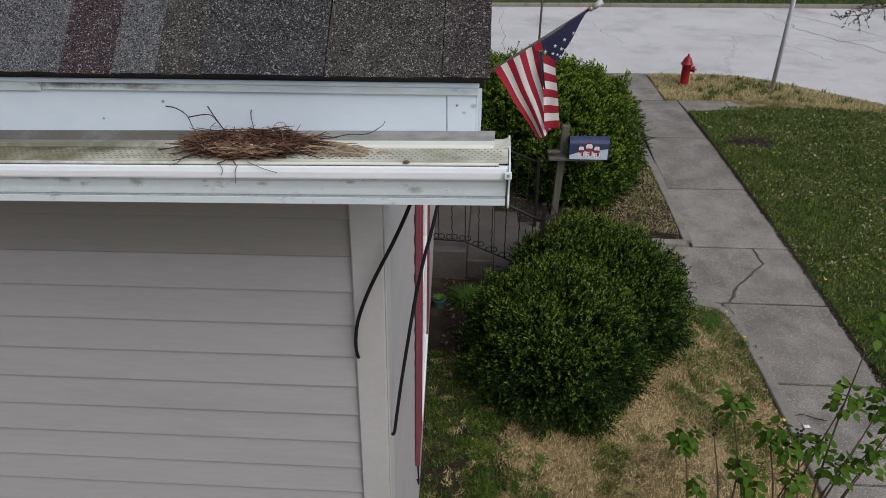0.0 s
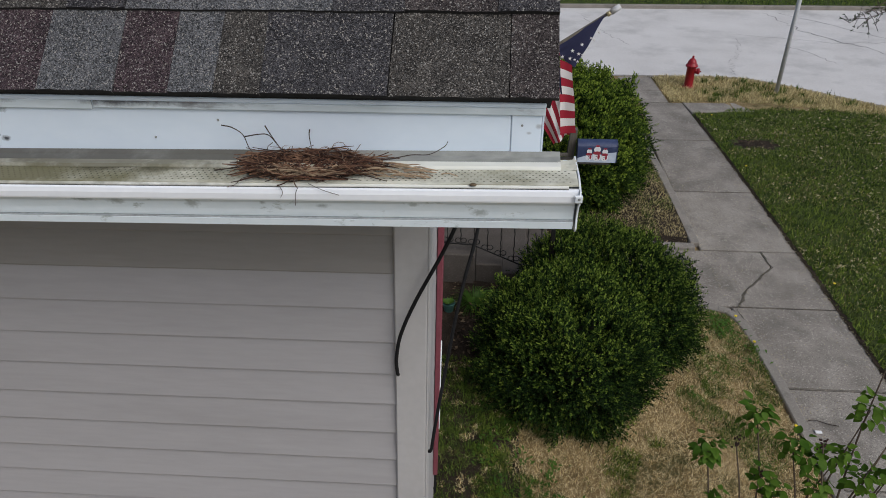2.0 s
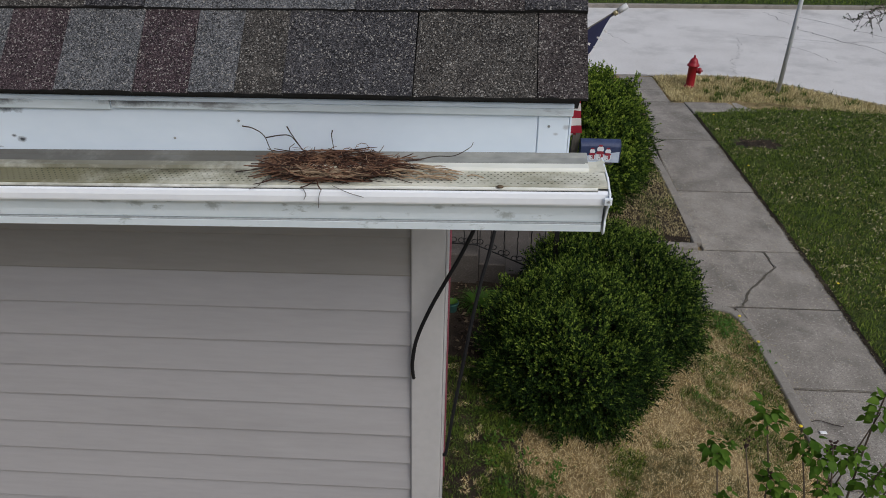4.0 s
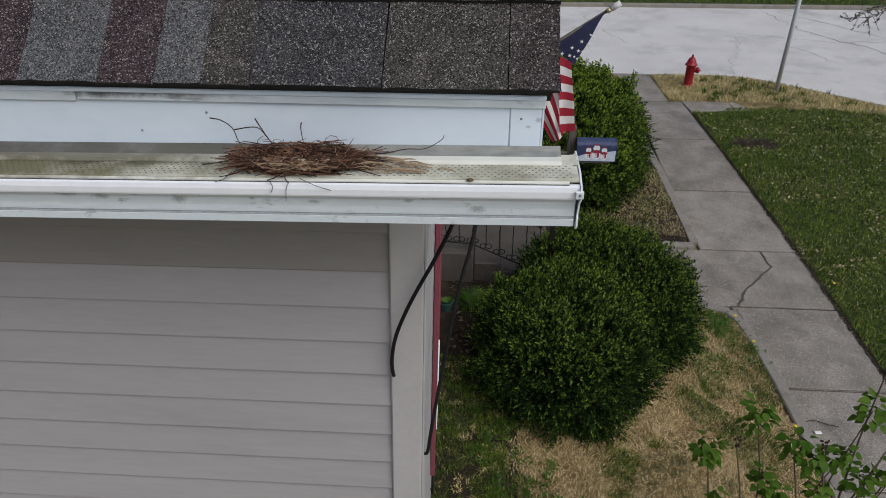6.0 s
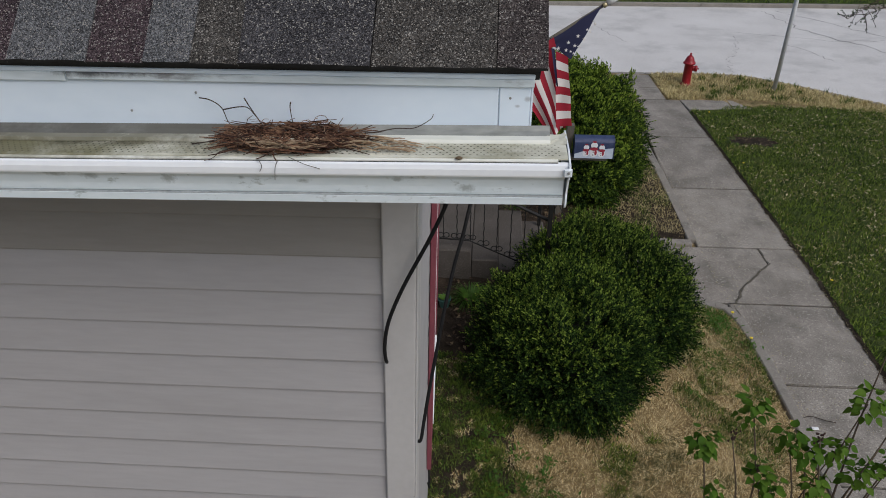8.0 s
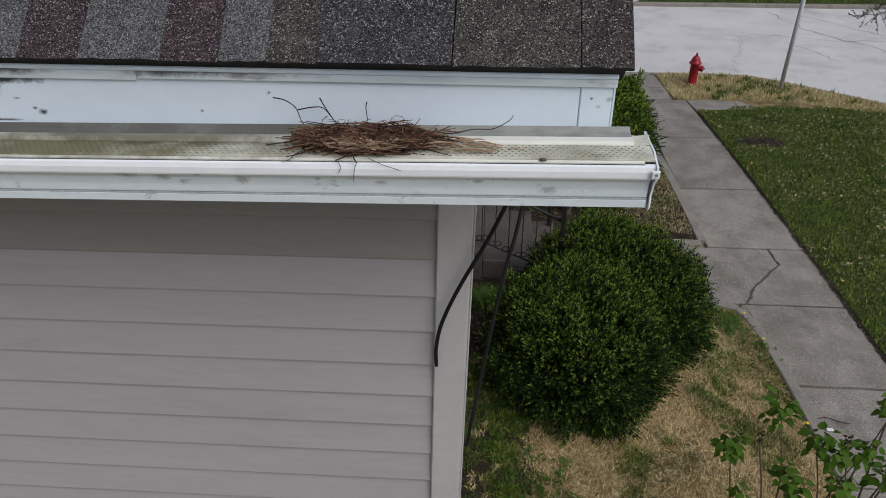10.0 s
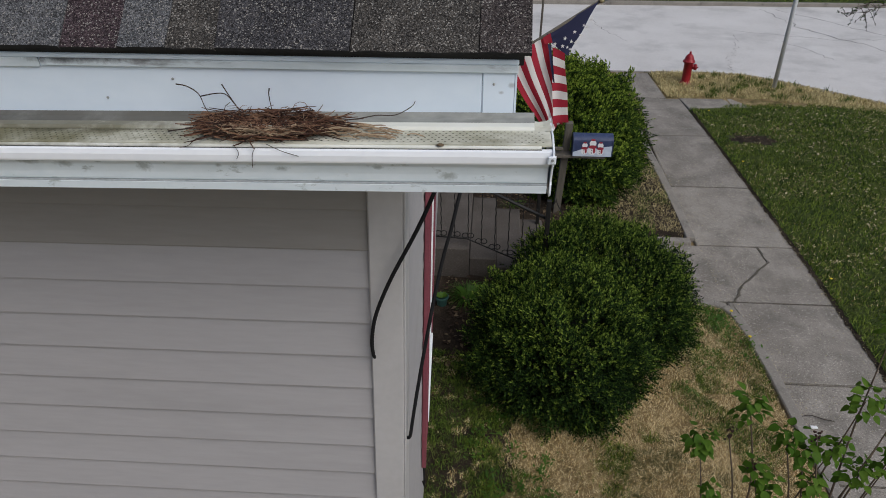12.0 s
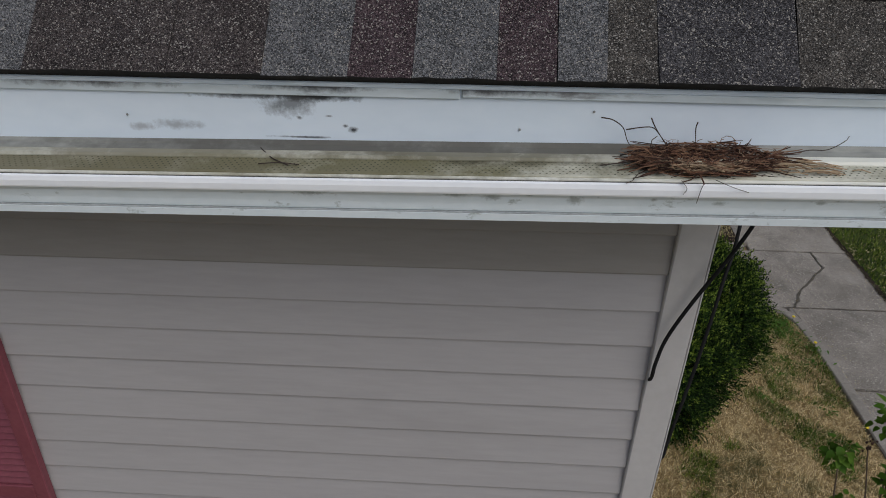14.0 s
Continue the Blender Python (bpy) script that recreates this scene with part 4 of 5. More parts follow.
for pts in ([(-0.198, 1.768, 4.951), (-0.176, 1.766, 4.947), (-0.155, 1.764, 4.932), (-0.143, 1.757, 4.905), (-0.12, 1.745, 4.885)],
            [(-0.150, 1.760, 4.930), (-0.120, 1.758, 4.936), (-0.100, 1.757, 4.935), (-0.085, 1.752, 4.920), (-0.06, 1.74, 4.893)],
            [(-0.106, 1.762, 4.953), (-0.098, 1.760, 4.938), (-0.086, 1.755, 4.921), (-0.07, 1.748, 4.90)],
            [(-0.017, 1.768, 4.943), (-0.019, 1.766, 4.930), (-0.015, 1.76, 4.90)],
            [(0.10, 1.72, 4.897), (0.15, 1.735, 4.895), (0.19, 1.745, 4.899), (0.225, 1.75, 4.898), (0.255, 1.757, 4.912), (0.262, 1.76, 4.922)],
            [(-0.20, 1.70, 4.883), (-0.15, 1.705, 4.888), (-0.10, 1.71, 4.892)],
            [(-0.16, 1.735, 4.888), (-0.12, 1.725, 4.900), (-0.09, 1.72, 4.893)],
            [(-0.02, 1.652, 4.872), (-0.025, 1.6465, 4.860), (-0.028, 1.6455, 4.835)],
            [(0.00, 1.655, 4.878), (0.03, 1.6465, 4.868), (0.06, 1.6465, 4.858)],
            [(-0.06, 1.655, 4.876), (-0.05, 1.6465, 4.864), (-0.055, 1.646, 4.852)]):
    c = curve_points(pts, 5)
    tube("loose_twig", c, [0.0006 if pts[0][1] < 1.66 else 0.0014 - 0.0008 * i / len(c) for i in range(len(c))], M["dark_twig"], nest, 5)
drift = thing("gutter_twig", "thin bare twig lying in the mossy gutter", "twig")
tube("stem", curve_points([(-0.86, 1.745, 4.89), (-0.83, 1.715, 4.882), (-0.79, 1.685, 4.881)], 5), 0.0013, M["dark_twig"], drift, 5)
tube("side_stem", curve_points([(-0.85, 1.69, 4.881), (-0.81, 1.692, 4.883), (-0.77, 1.688, 4.881)], 5), 0.0011, M["dark_twig"], drift, 5)

for o in (nest, drift):
    settle(o, GUTTER_FALL)

# ---- cables, shutters, window ----
cable_a = tagged(tube("cable", curve_points([(0.33, 2.102, 4.739), (0.272, 2.067, 4.578), (0.223, 2.056, 4.463), (0.150, 2.047, 4.314), (0.104, 2.044, 4.195), (0.088, 2.042, 4.108), (0.087, 2.049, 4.046), (0.087, 2.072, 4.013)], 8), 0.0055, M["cable"]),
                 "black cable looping from the eave to the corner board", "cable", "cables at the corner")
cable_b = tagged(tube("cable", curve_points([(0.365, 2.45, 4.77), (0.335, 2.33, 4.507), (0.319, 2.28, 4.436), (0.301, 2.235, 4.362), (0.283, 2.205, 4.299), (0.258, 2.16, 4.182), (0.234, 2.125, 4.041), (0.209, 2.1, 3.884), (0.191, 2.085, 3.759), (0.181, 2.075, 3.689), (0.16899999999999998, 2.085, 3.669)], 8), 0.0055, M["cable"]),
                 "black cable hanging down along the front wall", "cable", "cables at the corner")


def shutter(name, label, m, w, z0, z1, group):
    """Louvred shutter: two stiles, three rails and tilted slats, in its own plane (x along the wall, y out of it)."""
    root = tagged(new(name), label, "shutter", group)
    d, st = 0.030, 0.05
    for x0, x1 in ((0, st), (w - st, w)):
        part("stile", box(x0, x1, 0, d, z0, z1, 0.003, m), M["shutter"], root)
    zm = (z0 + z1) / 2
    for a, b in ((z0, z0 + 0.08), (zm - 0.03, zm + 0.03), (z1 - 0.06, z1)):
        part("rail", box(st + 0.001, w - st - 0.001, 0.001, d - 0.002, a, b, 0.003, m), M["shutter"], root)
    part("backing", box(st, w - st, 0.0, 0.006, z0 + 0.02, z1 - 0.02, 0, m), M["shutter"], root)
    for a, b in ((z0 + 0.08, zm - 0.03), (zm + 0.03, z1 - 0.06)):
        z = a + 0.015
        while z < b - 0.01:
            part("slat", box(st + 0.001, w - st - 0.001, -0.0025, 0.0025, -0.014, 0.014, 0.001, m @ Matrix.Translation((0, 0.011, z)) @ Matrix.Rotation(radians(35), 4, "X")), M["shutter"], root)
            z += 0.03
    settle(root, LEAN)
    return root


# Frames in which x runs along the wall and y out of it.
FRONT_FACE = FRONT @ Matrix(((0, 1, 0, 0.002), (1, 0, 0, 0), (0, 0, 1, 0), (0, 0, 0, 1)))
SIDE_FACE = Matrix(((1, 0, 0, 0), (0, -1, 0, 2.096), (0, 0, 1, 0), (0, 0, 0, 1)))
shutter("window_shutter", "maroon louvred shutter beside the front window", FRONT_FACE @ Matrix.Translation((1.62, 0, 0)), 0.34, 1.75, 3.75, "front window shutters")
shutter("window_shutter", "maroon louvred shutter beside the front window", FRONT_FACE @ Matrix.Translation((2.92, 0, 0)), 0.36, 1.75, 3.75, "front window shutters")
shutter("window_shutter", "maroon louvred shutter on the grey side wall", SIDE_FACE @ Matrix.Translation((-2.273, 0, 0)), 0.40, 2.75, 4.10, "side window shutters")
window_1 = thing("window_1", "white framed sash window in the front wall", "window", kind="structure")
for x0, x1, z0, z1 in ((1.98, 2.06, 1.85, 3.75), (2.82, 2.90, 1.85, 3.75), (2.061, 2.819, 3.66, 3.75), (2.061, 2.819, 1.85, 1.93), (2.061, 2.819, 2.76, 2.81)):
    part("frame_bar", box(x0, x1, 0, 0.022, z0, z1, 0.003, FRONT_FACE), M["window_white"], window_1)
part("pane", box(2.065, 2.815, 0.0, 0.008, 1.92, 3.67, 0, FRONT_FACE), M["glass"], window_1)
part("sill", box(1.975, 2.905, 0, 0.035, 1.80, 1.848, 0.004, FRONT_FACE), M["window_white"], window_1)
hook = tagged(tube("shutter_hook", [FRONT_FACE @ Vector(p) for p in ((1.70, 0.010, 1.74), (1.705, 0.014, 1.62), (1.71, 0.018, 1.52), (1.72, 0.018, 1.47), (1.735, 0.006, 1.50))], 0.006, M["cable"]), "small dark wire hook below the maroon shutter", "hook")

settle(window_1, LEAN)
settle(hook, LEAN)

# ---- porch steps and railing ----
porch = thing("porch_steps", "worn grey concrete porch landing with three steps", "steps")
for x0, x1, top in ((-0.55, 0.19, 0.85), (0.1915, 0.53, 0.67), (0.5315, 0.87, 0.50), (0.8715, 1.2, 0.33)):
    part("step", box(x0, x1, 7.78 + (0.85 - top) * 0.4, 9.5, 0.0, top, 0.012), M["step"], porch)


def railing(y, label, posts, foot=None):
    root = thing("iron_railing", label, "railing", "porch railings")
    top = [(-0.4, y, 1.78), (0.16, y, 1.74), (foot[0], foot[1], foot[2]) if foot else (1.10, y, 1.36)]
    tube("handrail", top, 0.018, M["iron"], root, 8)
    tube("lower_rail", [(-0.4, y, 0.98), (0.16, y, 0.95), (1.10, y, 0.52)], 0.010, M["iron"], root, 6)
    for x, py, z0, z1 in posts:
        part("post", box(x - 0.024, x + 0.024, py - 0.024, py + 0.024, z0, z1, 0.005), M["iron"], root)
    if foot:
        # Wrought tendrils that curl off the newel post.
        for k, (dx, dz, r) in enumerate(((0.16, 0.10, 0.13), (-0.18, -0.12, 0.14), (0.18, -0.28, 0.10))):
            c = [(foot[0] + dx * a / 3.0 + 0.03 * math.sin(a * 2), foot[1] + 0.04 * math.sin(a), foot[2] + dz + r * math.sin(a * 1.1) * (1 if k != 1 else -1)) for a in np.linspace(0, 3.0, 14)]
            tube("tendril", c, 0.006, M["iron"], root, 5)
    for k in range(9):
        x = -0.32 + k * 0.165
        zt = float(np.interp(x, [-0.4, 0.16, 1.10], [1.78, 1.74, 1.36])) - 0.015
        zb = float(np.interp(x, [-0.4, 0.16, 1.10], [0.98, 0.95, 0.52])) + 0.005
        pts = [(x + 0.004 * math.cos(i * 1.6), y + 0.004 * math.sin(i * 1.6), zb + (zt - zb) * i / 24) for i in range(25)]
        b = tube("baluster", pts, 0.0075, M["iron"], root, 4, smooth=False)
        for s in (-1, 1):
            c = [(x + s * (0.035 + 0.035 * math.cos(a)), y - 0.004, zb + 0.05 + 0.035 * math.sin(a)) for a in np.linspace(math.pi, -math.pi * 0.85, 12)]
            tube("scroll", c, 0.006, M["iron"], b, 5)
    return root


railing(7.86, "black wrought iron stair railing with twisted balusters and newel", [(1.065, 7.20, 0.2, 1.86)], (1.065, 7.22, 1.62))
railing(9.38, "black wrought iron stair railing beyond the steps", [(1.13, 9.38, 0.20, 1.42)])

# ---- flag on a slanting pole ----
flag_pole = thing("flag_pole", "slanting flagpole with a hanging stars and stripes flag", "flag")
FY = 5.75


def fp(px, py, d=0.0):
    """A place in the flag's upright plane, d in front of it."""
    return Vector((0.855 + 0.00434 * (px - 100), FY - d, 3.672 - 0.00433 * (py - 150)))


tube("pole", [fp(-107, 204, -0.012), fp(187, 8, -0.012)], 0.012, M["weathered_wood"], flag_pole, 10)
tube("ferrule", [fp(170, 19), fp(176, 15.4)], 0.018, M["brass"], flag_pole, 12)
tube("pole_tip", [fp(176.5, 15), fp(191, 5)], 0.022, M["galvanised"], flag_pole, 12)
part("bracket", box(front_x(FY) - 0.01, front_x(FY) + 0.05, FY - 0.03, FY + 0.03, 3.36, 3.50, 0.004), M["galvanised"], flag_pole)


def cloth(name, a, b, c, d, nu, nv, color_of, waves, parent, thick=0.02, label=""):
    """A hanging sheet between four corners (a-b above, d-c below), with soft vertical folds."""
    verts, faces, idx = [], [], []
    for j in range(nv + 1):
        v = j / nv
        for i in range(nu + 1):
            u = i / nu
            top, bot = Vector(a).lerp(Vector(b), u), Vector(d).lerp(Vector(c), u)
            p = top.lerp(bot, v)
            amp = thick * (0.3 + 0.7 * v)
            p.y += amp * math.sin(waves * 6.28 * u + 1.1 * v) + 0.3 * amp * math.sin(11 * v + 5 * u)
            p.x += 0.12 * thick * math.sin(9 * v + 3 * u)
            verts.append(p)
    for j in range(nv):
        for i in range(nu):
            q = j * (nu + 1) + i
            faces.append((q, q + nu + 1, q + nu + 2, q + 1))
            idx.append(color_of((i + 0.5) / nu, (j + 0.5) / nv))
    return mesh_object(name, verts, faces, None, parent, label, True, [M["red_cloth"], M["white_cloth"], M["blue_cloth"]], idx)


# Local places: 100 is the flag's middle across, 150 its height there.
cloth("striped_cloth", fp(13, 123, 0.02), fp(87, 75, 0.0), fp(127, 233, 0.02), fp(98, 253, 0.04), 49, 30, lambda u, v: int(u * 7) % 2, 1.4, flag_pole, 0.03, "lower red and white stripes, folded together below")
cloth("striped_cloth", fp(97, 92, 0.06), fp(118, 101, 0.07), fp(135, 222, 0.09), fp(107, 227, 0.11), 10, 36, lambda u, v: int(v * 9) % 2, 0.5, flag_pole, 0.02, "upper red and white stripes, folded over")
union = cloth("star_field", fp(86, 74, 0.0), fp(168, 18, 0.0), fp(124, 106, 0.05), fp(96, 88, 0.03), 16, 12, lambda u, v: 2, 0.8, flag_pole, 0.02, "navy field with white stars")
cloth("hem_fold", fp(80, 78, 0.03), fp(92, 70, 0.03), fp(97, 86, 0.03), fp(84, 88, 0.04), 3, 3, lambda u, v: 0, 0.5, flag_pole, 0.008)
# This navy sliver stands in for the shadow along the fold.
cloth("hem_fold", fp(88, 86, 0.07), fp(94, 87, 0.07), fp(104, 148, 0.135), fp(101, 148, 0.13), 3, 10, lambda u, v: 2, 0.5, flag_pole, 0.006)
star = [(math.sin(a) * r, math.cos(a) * r) for k in range(10) for a, r in [(k * math.pi / 5, 1.0 if k % 2 == 0 else 0.4)]]
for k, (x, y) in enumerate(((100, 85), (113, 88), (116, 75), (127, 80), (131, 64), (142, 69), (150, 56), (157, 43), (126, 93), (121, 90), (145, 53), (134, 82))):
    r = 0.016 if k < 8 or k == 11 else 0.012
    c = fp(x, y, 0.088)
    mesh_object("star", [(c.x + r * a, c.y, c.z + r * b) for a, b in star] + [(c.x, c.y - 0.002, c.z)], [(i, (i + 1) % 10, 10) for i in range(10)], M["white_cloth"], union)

# ---- mailbox ----
mailbox = thing("mailbox", "mailbox with a painted winter picture on a leaning wooden post", "mailbox")
M["mb_navy"] = material("navy_mailbox_cover", [(0.022, 0.032, 0.085), (0.055, 0.075, 0.15)], 0.45, scale=14, fine=120, bump=0.05, stain=(0.20, 0.22, 0.28), stain_scale=60, stain_from=0.66, stain_to=0.72)
M["mb_snow"] = material("painted_snow", [(0.40, 0.48, 0.60), (0.62, 0.68, 0.76)], 0.45, scale=14, fine=120, bump=0.05)
M["mb_red"] = material("painted_red", [(0.25, 0.02, 0.04), (0.35, 0.04, 0.06)], 0.5, bump=0)
M["mb_white"] = material("painted_white", [(0.70, 0.72, 0.75), (0.78, 0.80, 0.82)], 0.5, bump=0)
v, f = tube_data([(1.455, 10.05, 0.0), (1.53, 9.98, 1.66)], 0.07, 4)
mesh_object("post", v, f, M["weathered_wood"], mailbox)
part("arm", box(1.30, 2.06, 9.80, 9.96, 1.186, 1.230, 0.005), M["weathered_wood"], mailbox)
part("short_arm", box(1.28, 1.46, 9.84, 9.90, 1.285, 1.32, 0.003), M["weathered_wood"], mailbox)
arch = [(9.77, 1.232), (9.77, 1.46)] + [(9.885 - 0.115 * math.cos(a), 1.46 + 0.075 * math.sin(a)) for a in np.linspace(0.25, math.pi - 0.25, 10)] + [(10.0, 1.46), (10.0, 1.232)]
v, f = along_x(arch, 1.585, 2.135)
shell = mesh_object("box_shell", v, f, M["mb_navy"], mailbox, "navy arched metal box")
v, f = along_x([(y + (0.006 if y > 9.885 else -0.006), z + 0.004) for y, z in arch], 2.1355, 2.146)
mesh_object("door", v, f, M["mb_navy"], mailbox)
hill = [(1.59, 1.236), (2.132, 1.236), (2.132, 1.40), (2.03, 1.385), (1.92, 1.36), (1.78, 1.37), (1.66, 1.325), (1.59, 1.30)]
mesh_object("snow_field", [(x, 9.766, z) for x, z in hill], [tuple(range(len(hill)))], M["mb_snow"], shell)


def disc(name, x, z, r, y, mat, sx=1.0, sz=1.0):
    mesh_object(name, [(x + r * sx * math.cos(a), y, z + r * sz * math.sin(a)) for a in np.linspace(0, 6.283, 13)[:-1]], [tuple(range(12))], mat, shell)


for x, z, s in ((1.75, 1.375, 1.15), (1.86, 1.40, 1.45), (1.97, 1.375, 1.2)):
    disc("painted_ball", x, z - 0.055 * s, 0.042 * s, 9.7635, M["mb_white"])
    disc("painted_ball", x, z + 0.025 * s, 0.034 * s, 9.7630, M["mb_white"])
    disc("painted_scarf", x, z - 0.012 * s, 0.034 * s, 9.7620, M["mb_red"], 1.2, 0.55)
    disc("painted_scarf", x + 0.018 * s, z - 0.05 * s, 0.03 * s, 9.7615, M["mb_red"], 0.4, 1.0)
    for dz in (-0.045, -0.075):
        disc("painted_button", x - 0.006 * s, z + dz * s, 0.006 * s, 9.7610, M["dark_twig"])
    disc("painted_hat", x, z + 0.062 * s, 0.024 * s, 9.7620, M["mb_red"], 0.9, 0.45)

# ---- hydrant, sign poles ----
hydrant = thing("fire_hydrant", "red cast iron fire hydrant in the grass verge", "hydrant")
HX, HY = 4.95, 16.86
v, f = lathe([(0.135, 0.0), (0.135, 0.035), (0.105, 0.04), (0.098, 0.06), (0.098, 0.50), (0.105, 0.505)], 20, (HX, HY, 0))
mesh_object("barrel", v, f, M["hydrant"], hydrant, smooth=True)
v, f = lathe([(0.138, 0.505), (0.138, 0.535), (0.11, 0.54), (0.10, 0.60), (0.075, 0.655), (0.045, 0.685), (0.025, 0.69)], 20, (HX, HY, 0))
bonnet = mesh_object("bonnet", v, f, M["hydrant"], hydrant, smooth=True)
v, f = lathe([(0.026, 0.69), (0.026, 0.745), (0.020, 0.75)], 5, (HX, HY, 0))
mesh_object("operating_nut", v, f, M["hydrant"], bonnet)
for ang, r, ln in ((-15, 0.07, 0.085), (75, 0.05, 0.06)):
    a = radians(ang)
    d = Vector((math.cos(a), math.sin(a), 0))
    p = Vector((HX, HY, 0.40))
    noz = tube("nozzle", [p + d * 0.08, p + d * (0.09 + ln * 0.5)], r * 0.85, M["hydrant"], hydrant, 14)
    tube("nozzle_cap", [p + d * (0.09 + ln * 0.5), p + d * (0.10 + ln), p + d * (0.115 + ln)], [r, r, r * 0.6], M["hydrant"], noz, 14)
    tube("cap_nut", [p + d * (0.115 + ln), p + d * (0.145 + ln)], 0.018, M["hydrant"], noz, 5)
for k in range(8):
    a = k * math.pi / 4
    tube("flange_bolt", [(HX + 0.118 * math.cos(a), HY + 0.118 * math.sin(a), 0.49), (HX + 0.118 * math.cos(a), HY + 0.118 * math.sin(a), 0.55)], 0.010, M["hydrant"], bonnet, 6)
sign_pole = thing("sign_pole", "bare galvanised steel pole in the grass verge", "pole", "street poles")
tube("pole", [(6.866, 16.516, -0.1), (6.87, 16.512, 3.6)], 0.048, M["galvanised"], sign_pole, 14)
part("pole_cap", box(6.82, 6.92, 16.46, 16.56, 3.6, 3.62, 0.006), M["galvanised"], sign_pole)
thin_pole = thing("sign_pole", "thin dull steel pole beside the street", "pole", "street poles")
tube("pole", [(1.50, 17.35, -0.1), (1.56, 17.34, 3.4)], 0.026, M["weathered_wood"], thin_pole, 10)


# ---- planting ----
def blades(name, label, category, mat, count, area, height, width, lean, seed, clump=0.0, keep=None):
    """A thick stand of bent grass blades, as one mesh."""
    r = np.random.default_rng(seed)
    x0, x1, y0, y1 = area
    xs, ys = r.uniform(x0, x1, count), r.uniform(y0, y1, count)
    if clump:
        nc = max(1, int(count / clump))
        cx, cy = r.uniform(x0, x1, nc), r.uniform(y0, y1, nc)
        pick = r.integers(0, nc, count)
        xs, ys = cx[pick] + r.normal(0, 0.05, count), cy[pick] + r.normal(0, 0.05, count)
    if keep is not None:
        ok = np.array([keep(a, b) for a, b in zip(xs, ys)])
        xs, ys = xs[ok], ys[ok]
    n = len(xs)
    zs = np.array([ground_z(a, b) for a, b in zip(xs, ys)]) - 0.006
    ang, face = r.uniform(0, 6.283, n), r.uniform(0, 6.283, n)
    h, w, ln = r.uniform(*height, n), r.uniform(*width, n), r.uniform(*lean, n)
    dx, dy = np.cos(ang), np.sin(ang)
    wx, wy = np.cos(face) * w / 2, np.sin(face) * w / 2
    base = np.stack([xs, ys, zs], 1)
    side = np.stack([wx, wy, 0 * wx], 1)
    mid = base + np.stack([dx * h * np.sin(ln) * 0.45, dy * h * np.sin(ln) * 0.45, h * 0.55 * np.cos(ln * 0.6)], 1)
    tip = base + np.stack([dx * h * np.sin(ln), dy * h * np.sin(ln), h * np.cos(ln) * 0.95], 1)
    verts = np.stack([base - side, base + side, mid + side * 0.8, mid - side * 0.8, tip], 1).reshape(-1, 3)
    k = np.arange(n) * 5
    me = bpy.data.meshes.new(name)
    me.vertices.add(len(verts))
    me.vertices.foreach_set("co", verts.ravel())
    loops = np.stack([k, k + 1, k + 2, k + 3, k + 3, k + 2, k + 4], 1).ravel()
    me.loops.add(len(loops))
    me.loops.foreach_set("vertex_index", loops.astype(np.int32))
    me.polygons.add(2 * n)
    starts = np.stack([np.arange(n) * 7, np.arange(n) * 7 + 4], 1).ravel()
    me.polygons.foreach_set("loop_start", starts.astype(np.int32))
    me.materials.append(mat)
    me.update(calc_edges=True)
    me.validate()
    return tagged(new(name, me), label, category, kind="stuff")


def in_bed(x, y):
    return x < walk_left(y) - 0.15 and y < 7.95 and x > front_x(y) - 0.12 and not (x < 1.2 and y > 6.3)


def in_far_bed(x, y):
    return 1.4 < x < 3.35 and 9.65 < y < 15.4 and x + 0.5 * noise.noise((x * 2, y * 2, 5)) > 1.9


def in_lawn(x, y):
    return x > walk_right(y) + 0.01 + 0.04 * math.sin(y * 5) and y < min(15.42, 15.12 + max(0.0, x - 4.9) * 0.3) + 0.06 * math.sin(7 * x) and math.hypot((x - 5.5) / 0.40, (y - 13.48) / 0.26) > 1 + 0.3 * math.sin(9 * x)


def in_verge(x, y):
    return walk_right(y) + 0.01 + 0.03 * math.sin(11 * y) < x and 15.8 - max(0.0, x - 6.0) * 0.24 + 0.05 * math.sin(9 * x) < y < kerb_y(x) - 0.02 and x < 12


blades("dry_lawn", "dry straw-coloured lawn beside the house", "grass", M["dry_grass"], 190000, (-0.15, 3.75, 3.2, 7.95), (0.022, 0.06), (0.0022, 0.0048), (0.4, 1.45), 1,
       keep=lambda x, y: in_bed(x, y) and (x > 0.7 + 0.6 * noise.noise((x * 2, y * 2, 1)) or noise.noise((x * 9, y * 9, 6)) > 0.22))


def near_green(x, y):
    return in_bed(x, y) and (noise.noise((x * 1.1, y * 1.1, 3.0)) + (0.42 if x < 0.95 else 0.12 if y < 4.6 else 0) + (0.75 if x > 2.75 and y > 6.2 else 0)) > 0.17


blades("green_tufts", "scattered green grass tufts in the dry lawn", "grass", M["green_grass"], 124000, (-0.15, 3.7, 3.2, 7.95), (0.03, 0.08), (0.003, 0.007), (0.2, 1.2), 2, clump=70, keep=near_green)
blades("moss_clumps", "dark green clumps in the dry lawn", "grass", M["lawn_grass"], 26000, (0.25, 2.2, 3.6, 5.6), (0.03, 0.07), (0.004, 0.008), (0.3, 1.3), 12, clump=170,
       keep=lambda x, y: in_bed(x, y) and noise.noise((x * 1.6, y * 1.6, 11.0)) > 0.02 + 0.12 * (x - 0.6))
blades("bed_grass", "dry and green grass round the clipped bushes", "grass", M["verge"], 19000, (1.6, 3.4, 9.6, 15.4), (0.03, 0.08), (0.004, 0.008), (0.4, 1.4), 3, keep=in_far_bed)
